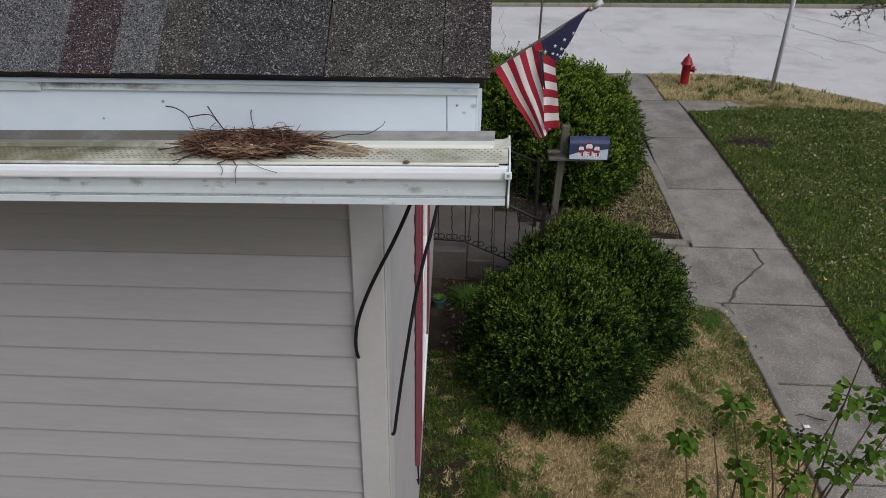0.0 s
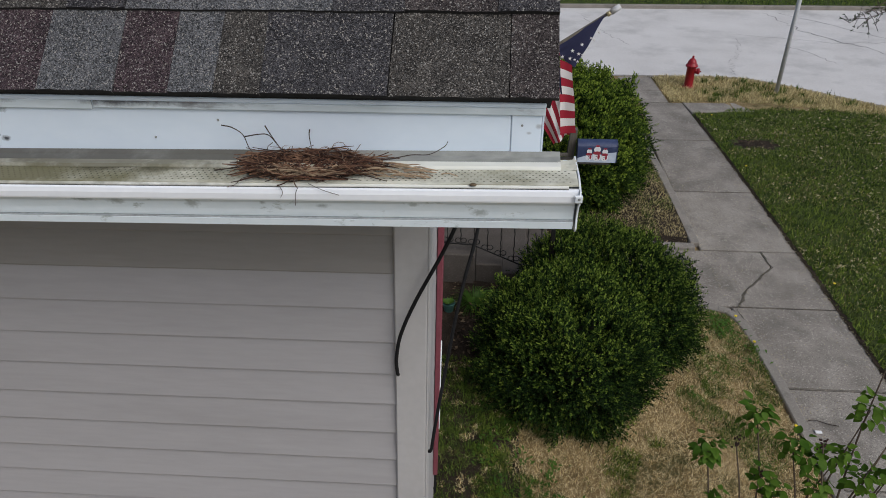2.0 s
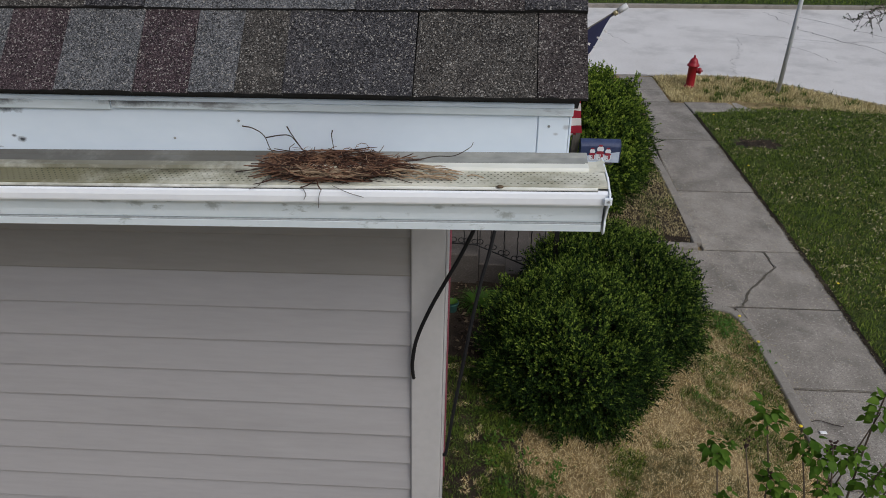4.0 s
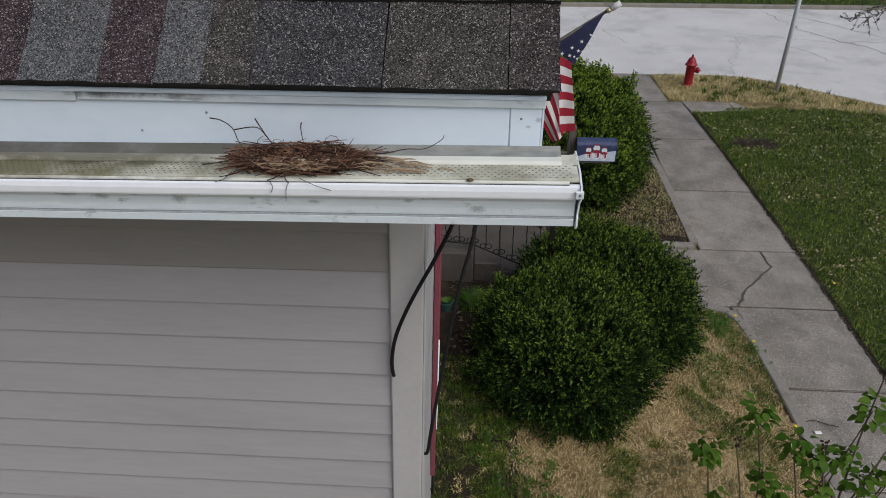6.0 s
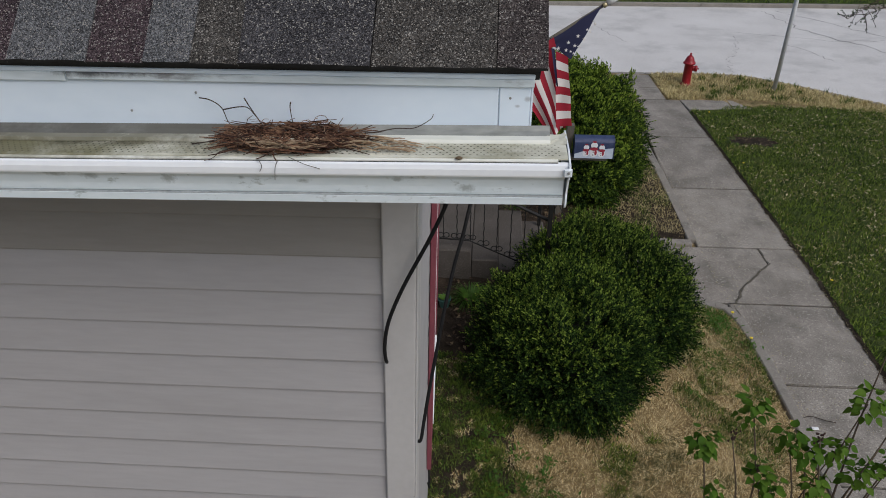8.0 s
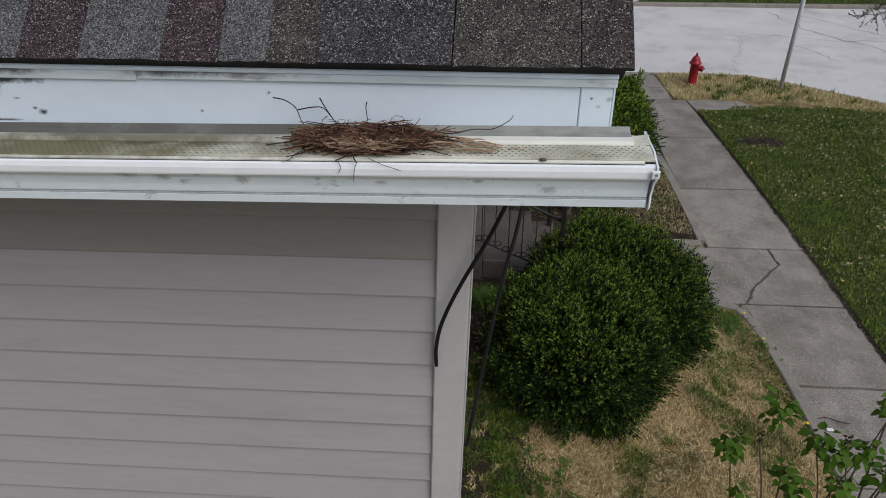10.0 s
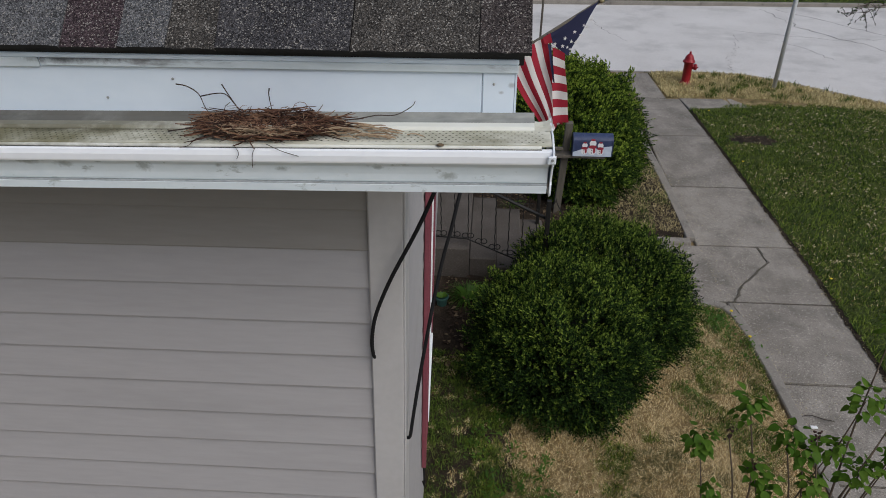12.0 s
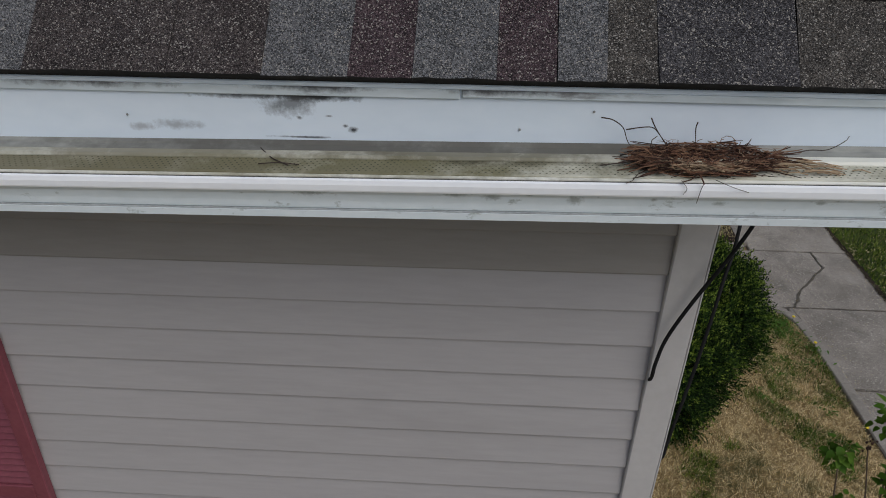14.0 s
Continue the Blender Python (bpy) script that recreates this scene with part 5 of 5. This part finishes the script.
blades("bed_green", "green grass along the far bed edging", "grass", M["green_grass"], 16000, (1.6, 3.4, 9.6, 15.4), (0.03, 0.08), (0.004, 0.008), (0.3, 1.2), 13,
       keep=lambda x, y: in_far_bed(x, y) and noise.noise((x * 1.7, y * 1.7, 8)) > -0.05)
blades("lawn", "green lawn beyond the front walk", "grass", M["lawn_grass"], 120000, (4.6, 10.5, 4.6, 15.5), (0.04, 0.10), (0.006, 0.012), (0.2, 1.2), 4, keep=in_lawn)
blades("verge_grass", "dry grass verge along the street", "grass", M["verge"], 52000, (4.15, 12.0, 14.2, 17.7), (0.05, 0.12), (0.010, 0.018), (0.3, 1.3), 5, keep=in_verge)
blades("verge_tufts", "taller green tufts in the verge", "grass", M["green_grass"], 2600, (5.2, 9.5, 15.7, 17.4), (0.08, 0.2), (0.007, 0.014), (0.1, 0.8), 6, clump=40, keep=in_verge)
blades("lawn_straw", "dry blades in the green lawn", "grass", M["dry_grass"], 22000, (4.8, 10.5, 4.6, 15.2), (0.03, 0.08), (0.004, 0.008), (0.6, 1.4), 9,
       keep=lambda x, y: in_lawn(x, y) and noise.noise((x * 0.9, y * 0.9, 7)) > -0.15)
blades("far_verge", "green verge across the street", "grass", M["green_grass"], 20000, (-6, 16, 25.5, 28.5), (0.05, 0.15), (0.01, 0.02), (0.2, 1.2), 7)
blades("walk_edge_grass", "grass creeping over the walk's edge", "grass", M["green_grass"], 16000, (4.5, 5.05, 4.8, 15.2), (0.04, 0.12), (0.004, 0.009), (0.6, 1.4), 8,
       keep=lambda x, y: abs(x - walk_right(y) - 0.01) < 0.045 + 0.035 * noise.noise((x, y * 2.5, 0)))
blades("joint_grass", "small tufts growing in the joints of the walk", "grass", M["green_grass"], 30000, (3.4, 4.9, 5.0, 13.8), (0.02, 0.06), (0.003, 0.006), (0.4, 1.3), 10,
       keep=lambda x, y: min(abs(y - 9.48), abs(y - 11.38) * 3, abs(x - walk_left(y) - 0.012) * (1 if y < 8 or 9.5 < y < 13 else 9)) < 0.014 and noise.noise((x * 4, y * 4, 2)) > 0)


def litter_leaves(name, label, mat, count, seed, keep, area, size):
    """Dry leaves that lie about, as one mesh."""
    r = random.Random(seed)
    vs, fs = [], []
    while count:
        x, y = r.uniform(area[0], area[1]), r.uniform(area[2], area[3])
        count -= 1
        if not keep(x, y):
            continue
        s, a = r.uniform(*size), r.uniform(0, 6.28)
        z = ground_z(x, y) + r.uniform(0.015, 0.05)
        u, w = Vector((math.cos(a), math.sin(a), r.uniform(-0.4, 0.4))) * s, Vector((-math.sin(a), math.cos(a), r.uniform(-0.4, 0.4))) * s * 0.5
        c, b = Vector((x, y, z)), len(vs)
        vs += [c - u, c - w + Vector((0, 0, s * 0.25)), c + u, c + w + Vector((0, 0, s * 0.2))]
        fs.append((b, b + 1, b + 2, b + 3))
    return tagged(mesh_object(name, vs, fs, mat), label, "leaves", kind="stuff")


litter_leaves("fallen_leaves", "pale dead leaves scattered over the lawn", M["pale_leaf"], 5200, 1, lambda x, y: in_lawn(x, y) and noise.noise((x * 0.8, y * 0.8, 3)) + 0.16 * (x - 5.6) > 0.0, (4.7, 10.3, 5, 15.4), (0.010, 0.036))
litter_leaves("leaf_mulch", "brown leaf litter in the planting bed", M["dead_leaf"], 1800, 2, lambda x, y: x > front_x(y) + 0.02 and (y < 7.75 or y > 9.55), (-0.1, 1.5, 6.0, 10.8), (0.015, 0.04))
litter_leaves("soil_leaves", "dead leaves on the bare soil patch", M["dead_leaf"], 200, 3, lambda x, y: math.hypot((x - 5.5) / 0.45, (y - 13.5) / 0.3) < 1, (5, 6, 13.1, 13.9), (0.015, 0.035))


def walk_grit():
    """Pale crumbs and bud scales swept into the joints and edges of the walk."""
    r = random.Random(77)
    vs, fs = [], []
    for k in range(2600):
        y = r.uniform(4.2, 13.9)
        t = r.random()
        if k % 2:
            t = (abs(r.gauss(0, 0.05)) if r.random() < 0.4 else 1 - abs(r.gauss(0, 0.07)))
        x = walk_left(y) + (walk_right(y) - walk_left(y)) * min(0.99, max(0.01, t))
        s, a = r.uniform(0.003, 0.009), r.uniform(0, 6.28)
        c = Vector((x, y, 0.013))
        u, w = Vector((math.cos(a), math.sin(a), 0.15)) * s, Vector((-math.sin(a), math.cos(a), 0.1)) * s * 0.6
        b = len(vs)
        vs += [c - u, c - w, c + u, c + w, c + Vector((0, 0, s * 0.7))]
        fs += [(b, b + 1, b + 4), (b + 1, b + 2, b + 4), (b + 2, b + 3, b + 4), (b + 3, b, b + 4)]
    tagged(mesh_object("walk_grit", vs, fs, M["pale_leaf"]), "pale crumbs and bud scales on the walk", "litter", kind="stuff")


walk_grit()


def lobe_points(lobes, count, rnd_, shell=(0.84, 1.04)):
    """Places on the outer skin of a clump of rounded lobes, with the way out."""
    area = [a[3] * a[4] for a in lobes]
    out = []
    while len(out) < count:
        cx, cy, cz, rx_, ry_, rz_ = rnd_.choices(lobes, area)[0]
        d = Vector((rnd_.gauss(0, 1), rnd_.gauss(0, 1), rnd_.gauss(0, 1))).normalized()
        lump = noise.noise((cx + d.x * rx_ * 6.5, cy + d.y * ry_ * 6.5, cz + d.z * rz_ * 6.5))
        bumpy = 1 + 0.13 * noise.noise((d.x * 3 + cx, d.y * 3 + cy, d.z * 3)) + 0.27 * lump - (0.10 if lump < -0.16 else 0)
        k = bumpy * rnd_.uniform(*shell)
        p = Vector((cx + d.x * rx_ * k, cy + d.y * ry_ * k, cz + d.z * rz_ * k))
        if p.z < ground_z(p.x, p.y) + 0.03:
            continue
        if any(((p.x - a) / e) ** 2 + ((p.y - b) / f_) ** 2 + ((p.z - c) / g) ** 2 < 0.74 for a, b, c, e, f_, g in lobes if (a, b) != (cx, cy)):
            continue
        out.append((p, Vector((d.x / rx_, d.y / ry_, d.z / rz_)).normalized()))
    return out


def bush(label, lobes, sprigs, leaf, seed, base, fresh, kinds):
    root = thing("bush", label, "bush", "clipped evergreen bushes")
    r = random.Random(seed)
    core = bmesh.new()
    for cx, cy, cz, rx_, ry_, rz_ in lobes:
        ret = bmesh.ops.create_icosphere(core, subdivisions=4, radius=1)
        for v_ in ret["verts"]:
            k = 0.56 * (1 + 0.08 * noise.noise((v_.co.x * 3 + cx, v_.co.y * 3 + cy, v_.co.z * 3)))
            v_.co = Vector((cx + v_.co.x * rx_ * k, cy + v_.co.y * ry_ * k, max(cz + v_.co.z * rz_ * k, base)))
    # Solid dark lumps stand in for the shaded depth behind the leaves.
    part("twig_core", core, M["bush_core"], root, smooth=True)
    for k in range(5):
        a = k * 1.256
        cx, cy = lobes[k % len(lobes)][:2]
        tube("stem", [(cx + 0.1 * math.cos(a), cy + 0.1 * math.sin(a), base - 0.1), (cx + 0.3 * math.cos(a), cy + 0.3 * math.sin(a), base + 0.6)], [0.03, 0.015], M["bark"], root, 6)
    vs, fs, ix = [], [], []
    inner = lobe_points(lobes, sprigs // 3, r, (0.70, 0.84))
    for i_, (p, n_) in enumerate(lobe_points(lobes, sprigs, r) + inner):
        # Pale young tips crowd upward faces, painting the light from above into the foliage.
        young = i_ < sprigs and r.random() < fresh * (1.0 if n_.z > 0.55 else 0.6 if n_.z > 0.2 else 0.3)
        axis = (n_ + Vector((r.uniform(-0.6, 0.6), r.uniform(-0.6, 0.6), r.uniform(0.0, 0.9)))).normalized()
        s1 = axis.orthogonal().normalized()
        s2 = axis.cross(s1)
        ln = r.uniform(0.06, 0.15)
        for k in range(10):
            t = (k + 1) / 10
            a = k * 2.4 + r.uniform(-0.4, 0.4)
            out = s1 * math.cos(a) + s2 * math.sin(a)
            q = p + axis * ln * t
            d = (out * (1.0 - 0.4 * t) + axis * (0.5 + 0.5 * t)).normalized() * leaf * (0.75 + 0.5 * t) * r.uniform(0.7, 1.2)
            w = d.cross(axis)
            w = (w.normalized() if w.length > 1e-6 else s1) * leaf * 0.30
            b = len(vs)
            vs += [q, q + d * 0.55 + w, q + d, q + d * 0.55 - w]
            fs.append((b, b + 1, b + 2, b + 3))
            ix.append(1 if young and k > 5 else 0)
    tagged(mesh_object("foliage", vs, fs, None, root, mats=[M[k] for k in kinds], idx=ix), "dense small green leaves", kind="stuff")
    return root


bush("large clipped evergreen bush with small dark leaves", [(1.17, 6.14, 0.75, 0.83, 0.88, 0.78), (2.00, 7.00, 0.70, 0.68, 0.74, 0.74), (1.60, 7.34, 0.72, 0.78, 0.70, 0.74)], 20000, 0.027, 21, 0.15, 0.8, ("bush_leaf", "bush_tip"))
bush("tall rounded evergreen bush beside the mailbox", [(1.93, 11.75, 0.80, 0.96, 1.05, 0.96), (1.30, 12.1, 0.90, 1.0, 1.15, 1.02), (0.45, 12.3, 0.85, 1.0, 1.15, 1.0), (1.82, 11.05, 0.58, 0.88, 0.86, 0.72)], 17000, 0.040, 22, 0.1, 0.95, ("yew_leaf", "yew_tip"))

# Strap-leaved plant and weeds by the steps.
def strap_plant(name, label, x, y, count, ln, seed):
    root = thing(name, label, "plant")
    r = random.Random(seed)
    z = ground_z(x, y)
    for k in range(count):
        a, l_ = r.uniform(0, 6.28), ln * r.uniform(0.6, 1.1)
        d = Vector((math.cos(a), math.sin(a), 0))
        s = Vector((-d.y, d.x, 0))
        pts = [Vector((x, y, z - 0.01)) + d * (0.04 + l_ * 0.75 * t ** 1.3) + Vector((0, 0, l_ * (1.15 * t - 0.95 * t * t))) for t in (0, 0.25, 0.5, 0.75, 1.0)]
        ws = [0.003, 0.0045, 0.0042, 0.003, 0.0008]
        vs = [q for p, w in zip(pts, ws) for q in (p - s * w, p + s * w + Vector((0, 0, 0.003)))]
        mesh_object("leaf", vs, [(2 * i, 2 * i + 1, 2 * i + 3, 2 * i + 2) for i in range(4)], M["weed"], root)
    return root


strap_plant("strap_leaf_plant", "clump of green strap leaves beside the steps", 0.20, 7.28, 170, 0.40, 31)
strap_plant("strap_leaf_plant", "smaller clump of strap leaves in the leaf litter", 0.45, 7.45, 60, 0.28, 32)
strap_plant("strap_leaf_plant", "small green clump beyond the porch steps", 0.75, 10.0, 26, 0.28, 33)
pot = thing("flower_pot", "small teal plastic flower pot with a green seedling", "flower pot")
M["teal"] = material("faded_teal_plastic", [(0.035, 0.095, 0.085), (0.06, 0.145, 0.125)], 0.5, scale=12, fine=80, bump=0.05)
PX, PY = -0.10, 7.17
PZ = ground_z(PX, PY)
v, f = lathe([(0.055, -0.01), (0.065, 0.06), (0.075, 0.10), (0.081, 0.10), (0.081, 0.118), (0.074, 0.118), (0.071, 0.095), (0.02, 0.093)], 18, (PX, PY, PZ))
mesh_object("pot_wall", v, f, M["teal"], pot)
for k in range(14):
    a, l_ = k * 2.4, 0.07 + 0.005 * (k % 5)
    d, t_ = Vector((math.cos(a), math.sin(a), 0.7)), Vector((-math.sin(a), math.cos(a), 0))
    c = Vector((PX, PY, PZ + 0.09))
    mesh_object("leaf", [c, c + d * l_ * 0.5 + t_ * 0.022, c + d * l_, c + d * l_ * 0.5 - t_ * 0.022], [(0, 1, 2, 3)], M["weed"], pot)
rnd = random.Random(8)
for k in range(38):
    x, y = [(3.3, 7.55), (3.2, 7.7), (3.42, 7.3), (3.25, 7.4), (0.55, 4.5), (0.7, 5.0), (0.4, 4.9), (1.0, 4.55), (0.35, 5.6), (2.6, 6.2), (2.9, 6.6), (3.3, 6.1), (0.9, 4.2), (3.45, 6.9), (3.56, 7.12), (3.40, 7.62),
            (3.28, 7.62), (3.35, 7.48), (3.22, 7.5), (3.42, 7.5), (3.36, 7.7), (3.18, 7.76), (3.12, 7.66), (0.62, 4.25), (0.8, 4.4), (1.12, 4.3), (1.25, 4.45), (0.95, 4.75), (0.5, 4.65), (0.45, 5.2),
            (0.62, 5.4), (1.4, 4.25), (0.75, 4.62), (1.05, 4.95), (0.38, 4.3), (2.75, 7.0), (3.05, 6.9), (2.95, 7.3)][k]
    root = thing("weed", "low broad-leaved weed in the lawn", "weed", "lawn weeds")
    z = ground_z(x, y)
    for j in range(26):
        a, l_ = rnd.uniform(0, 6.28), rnd.uniform(0.025, 0.06)
        d, s = Vector((math.cos(a), math.sin(a), 0.35)), Vector((-math.sin(a), math.cos(a), 0))
        c = Vector((x + rnd.gauss(0, 0.06), y + rnd.gauss(0, 0.06), z + rnd.uniform(0.01, 0.05)))
        mesh_object("leaf", [c, c + d * l_ * 0.5 + s * l_ * 0.22, c + d * l_, c + d * l_ * 0.5 - s * l_ * 0.22], [(0, 1, 2, 3)], M["weed"], root)
for x, y in ((3.50, 7.75), (3.58, 7.25), (5.05, 8.6), (4.95, 12.3), (5.0, 14.9), (3.60, 5.9)):
    v, f = lathe([(0.004, 0), (0.018, 0.008), (0.020, 0.014), (0.012, 0.020), (0.003, 0.021)], 10, (x, y, ground_z(x, y) + 0.05))
    d = thing("dandelion", "yellow dandelion flower in the grass", "flower", "dandelions")
    mesh_object("flower_head", v, f, M["yellow"], d)
    tube("stalk", [(x, y, ground_z(x, y) - 0.01), (x, y, ground_z(x, y) + 0.052)], 0.003, M["weed"], d, 5)
# Litter on the walk's edge.
tagged(part("plastic_scrap", box(3.80, 3.87, 5.86, 5.90, 0.003, 0.015, 0.004), M["white_plastic"]), "small white scrap of plastic on the walk", "litter")
tagged(tube("walk_twig", curve_points([(3.74, 6.02, 0.008), (3.85, 6.04, 0.02), (3.98, 6.0, 0.01), (4.08, 5.98, 0.008)], 4), 0.004, M["dark_twig"]), "thin dry twig lying on the walk", "twig")

# ---- lilac shrub ----
lilac = thing("lilac_shrub", "young lilac shrub with fresh green leaves and dark buds", "shrub")


def leaf_mesh(name, ln, seed):
    """A heart-shaped leaf, folded along its midrib and curled at the tip."""
    r = random.Random(seed)
    prof = [(0.0, 0.02), (0.10, 0.26), (0.28, 0.38), (0.50, 0.35), (0.75, 0.20), (1.0, 0.0)]
    curl, fold = r.uniform(0.1, 0.4), r.uniform(0.12, 0.3)
    vs, fs = [], []
    for t, w in prof:
        z = -curl * t * t * ln
        vs += [(-w * ln, t * ln, z + fold * w * ln), (0, t * ln, z), (w * ln, t * ln, z + fold * w * ln)]
    for i in range(len(prof) - 1):
        a = 3 * i
        fs += [(a, a + 1, a + 4, a + 3), (a + 1, a + 2, a + 5, a + 4)]
    me = bpy.data.meshes.new(name)
    me.from_pydata(vs, [], fs)
    me.polygons.foreach_set("use_smooth", np.ones(len(fs), dtype=bool))
    me.materials.append(M["lilac_leaf"])
    return me


LEAVES = [leaf_mesh("leaf", ln, k) for k, ln in enumerate((0.046, 0.054, 0.060, 0.070, 0.058, 0.050))]
rnd = random.Random(14)


def leaf_cluster(tip, count, spread, parent):
    for k in range(count):
        a = k * 2.4 + rnd.uniform(-0.3, 0.3)
        lvl = k / count
        at = Vector(tip) + Vector((math.cos(a), math.sin(a), 0)) * spread * rnd.uniform(0.1, 0.7) + Vector((0, 0, spread * (0.9 - 1.6 * lvl)))
        o = new("leaf", rnd.choice(LEAVES))
        o.parent = parent
        o.matrix_basis = Matrix.Translation(at) @ Matrix.Rotation(a - math.pi / 2, 4, "Z") @ Matrix.Rotation(radians(rnd.uniform(-60, 30)), 4, "X") @ Matrix.Rotation(radians(rnd.uniform(-25, 25)), 4, "Y")


def buds(tip, parent):
    vs, fs = [], []
    for k in range(16):
        c = Vector(tip) + Vector((rnd.gauss(0, 0.014), rnd.gauss(0, 0.014), rnd.uniform(-0.06, 0.05)))
        v_, f_ = lathe([(0.001, -0.008), (0.006, -0.003), (0.006, 0.003), (0.001, 0.008)], 5, c)
        b = len(vs)
        vs += v_
        fs += [tuple(b + i for i in q) for q in f_]
    tagged(mesh_object("bud_spike", vs, fs, M["bud"], parent, "dark unopened flower buds"), kind="stuff")


BASE = Vector((2.35, 3.35, ground_z(2.35, 3.35) - 0.05))
SHOOTS = [((1.66, 3.40, 2.33), 15, 0.085, 0), ((1.93, 3.50, 2.52), 16, 0.085, 0), ((1.83, 3.45, 2.36), 0, 0, 1), ((2.02, 3.42, 2.10), 9, 0.07, 1), ((2.16, 3.46, 2.34), 13, 0.08, 0),
          ((2.28, 3.46, 2.24), 13, 0.08, 0), ((2.44, 3.46, 2.26), 12, 0.08, 0), ((2.30, 3.42, 2.40), 0, 0, 1), ((2.52, 3.48, 2.62), 16, 0.09, 0), ((2.74, 3.5, 2.58), 14, 0.09, 0),
          ((2.60, 3.42, 2.12), 16, 0.10, 0), ((2.78, 3.45, 2.20), 14, 0.10, 0), ((2.36, 3.40, 2.02), 11, 0.08, 0), ((2.12, 3.40, 1.96), 10, 0.08, 0), ((2.70, 3.75, 2.95), 12, 0.09, 0),
          ((1.78, 3.38, 1.95), 5, 0.05, 0), ((2.86, 3.5, 2.45), 12, 0.09, 0), ((2.66, 3.44, 2.36), 0, 0, 0)]
for k, (tip, count, spread, bud_) in enumerate(SHOOTS):
    t = Vector(tip)
    start = Vector((BASE.x * 0.15 + t.x * 0.85 + rnd.uniform(-0.06, 0.06), BASE.y + rnd.uniform(-0.1, 0.1), 0.1))
    fork = start.lerp(t, 0.72) + Vector((0.10 * (1 if t.x < 2.3 else -1), rnd.uniform(-0.03, 0.03), 0.02))
    line = curve_points([start, start.lerp(fork, 0.55) + Vector((rnd.uniform(-0.12, 0.12), rnd.uniform(-0.08, 0.08), 0)), fork, t], 6)
    stem = tube("stem", line, [0.011 - 0.008 * i / len(line) for i in range(len(line))], M["bark"], lilac, 6)
    if count:
        leaf_cluster(t, int(count * 2.8), spread * 1.2, stem)
    if bud_:
        buds(t, stem)

# ---- budding tree, of which a low branch hangs in view ----
tree = thing("tree", "bare budding tree whose low twigs hang over the lawn", "tree")
trunk = tube("trunk", curve_points([(9.6, 10.6, -0.1), (9.55, 10.65, 1.2), (9.6, 10.6, 2.6), (9.5, 10.7, 4.2), (9.55, 10.7, 6.4)], 6), [0.2 - 0.14 * i / 24 for i in range(25)], M["bark"], tree, 10)
rnd = random.Random(77)
BOUGHS = [[(9.55, 10.65, 2.7), (8.4, 10.9, 3.3), (7.2, 11.1, 3.35), (6.1, 11.15, 3.12), (5.65, 11.05, 2.98)], [(9.5, 10.7, 3.4), (8.0, 11.1, 3.9), (6.6, 11.3, 3.55), (5.9, 11.2, 3.18), (5.42, 11.05, 2.92)],
         [(9.5, 10.7, 4.2), (10.6, 10.2, 5.0), (11.5, 9.8, 5.6)], [(9.5, 10.7, 4.6), (9.2, 11.8, 5.6), (9.0, 12.6, 6.4)], [(9.5, 10.7, 5.0), (8.6, 10.2, 6.0), (8.0, 9.9, 6.8)]]
for pts in BOUGHS:
    line = curve_points(pts, 7)
    limb = tube("limb", line, [max(0.004, 0.05 * (1 - i / len(line)) ** 1.6) for i in range(len(line))], M["bark"], tree, 6)
    vs, fs, lv, lf = [], [], [], []
    for i in range(6, len(line)):
        for rep in range(2):
            p = line[i]
            d = Vector((rnd.uniform(-1, 0.2), rnd.uniform(-0.5, 0.5), rnd.uniform(-0.45, 0.5))).normalized() * rnd.uniform(0.12, 0.34)
            q = [p, p + d * 0.5 + Vector((0, 0, 0.02)), p + d]
            v_, f_ = tube_data(q, [0.005, 0.0035, 0.002], 4, False)
            b = len(vs)
            vs += v_
            fs += [tuple(b + k for k in f2) for f2 in f_]
            for k in range(3):
                c = p + d * rnd.uniform(0.5, 1.0)
                for j in range(4):
                    u = Vector((rnd.uniform(-1, 1), rnd.uniform(-1, 1), rnd.uniform(-0.5, 1))).normalized() * rnd.uniform(0.015, 0.03)
                    w = u.orthogonal().normalized() * 0.008
                    b = len(lv)
                    lv += [c, c + u * 0.5 + w, c + u, c + u * 0.5 - w]
                    lf.append((b, b + 1, b + 2, b + 3))
    tagged(mesh_object("twigs", vs, fs, M["dark_twig"], limb), kind="stuff")
    tagged(mesh_object("young_leaves", lv, lf, M["bush_leaf"], limb), kind="stuff")
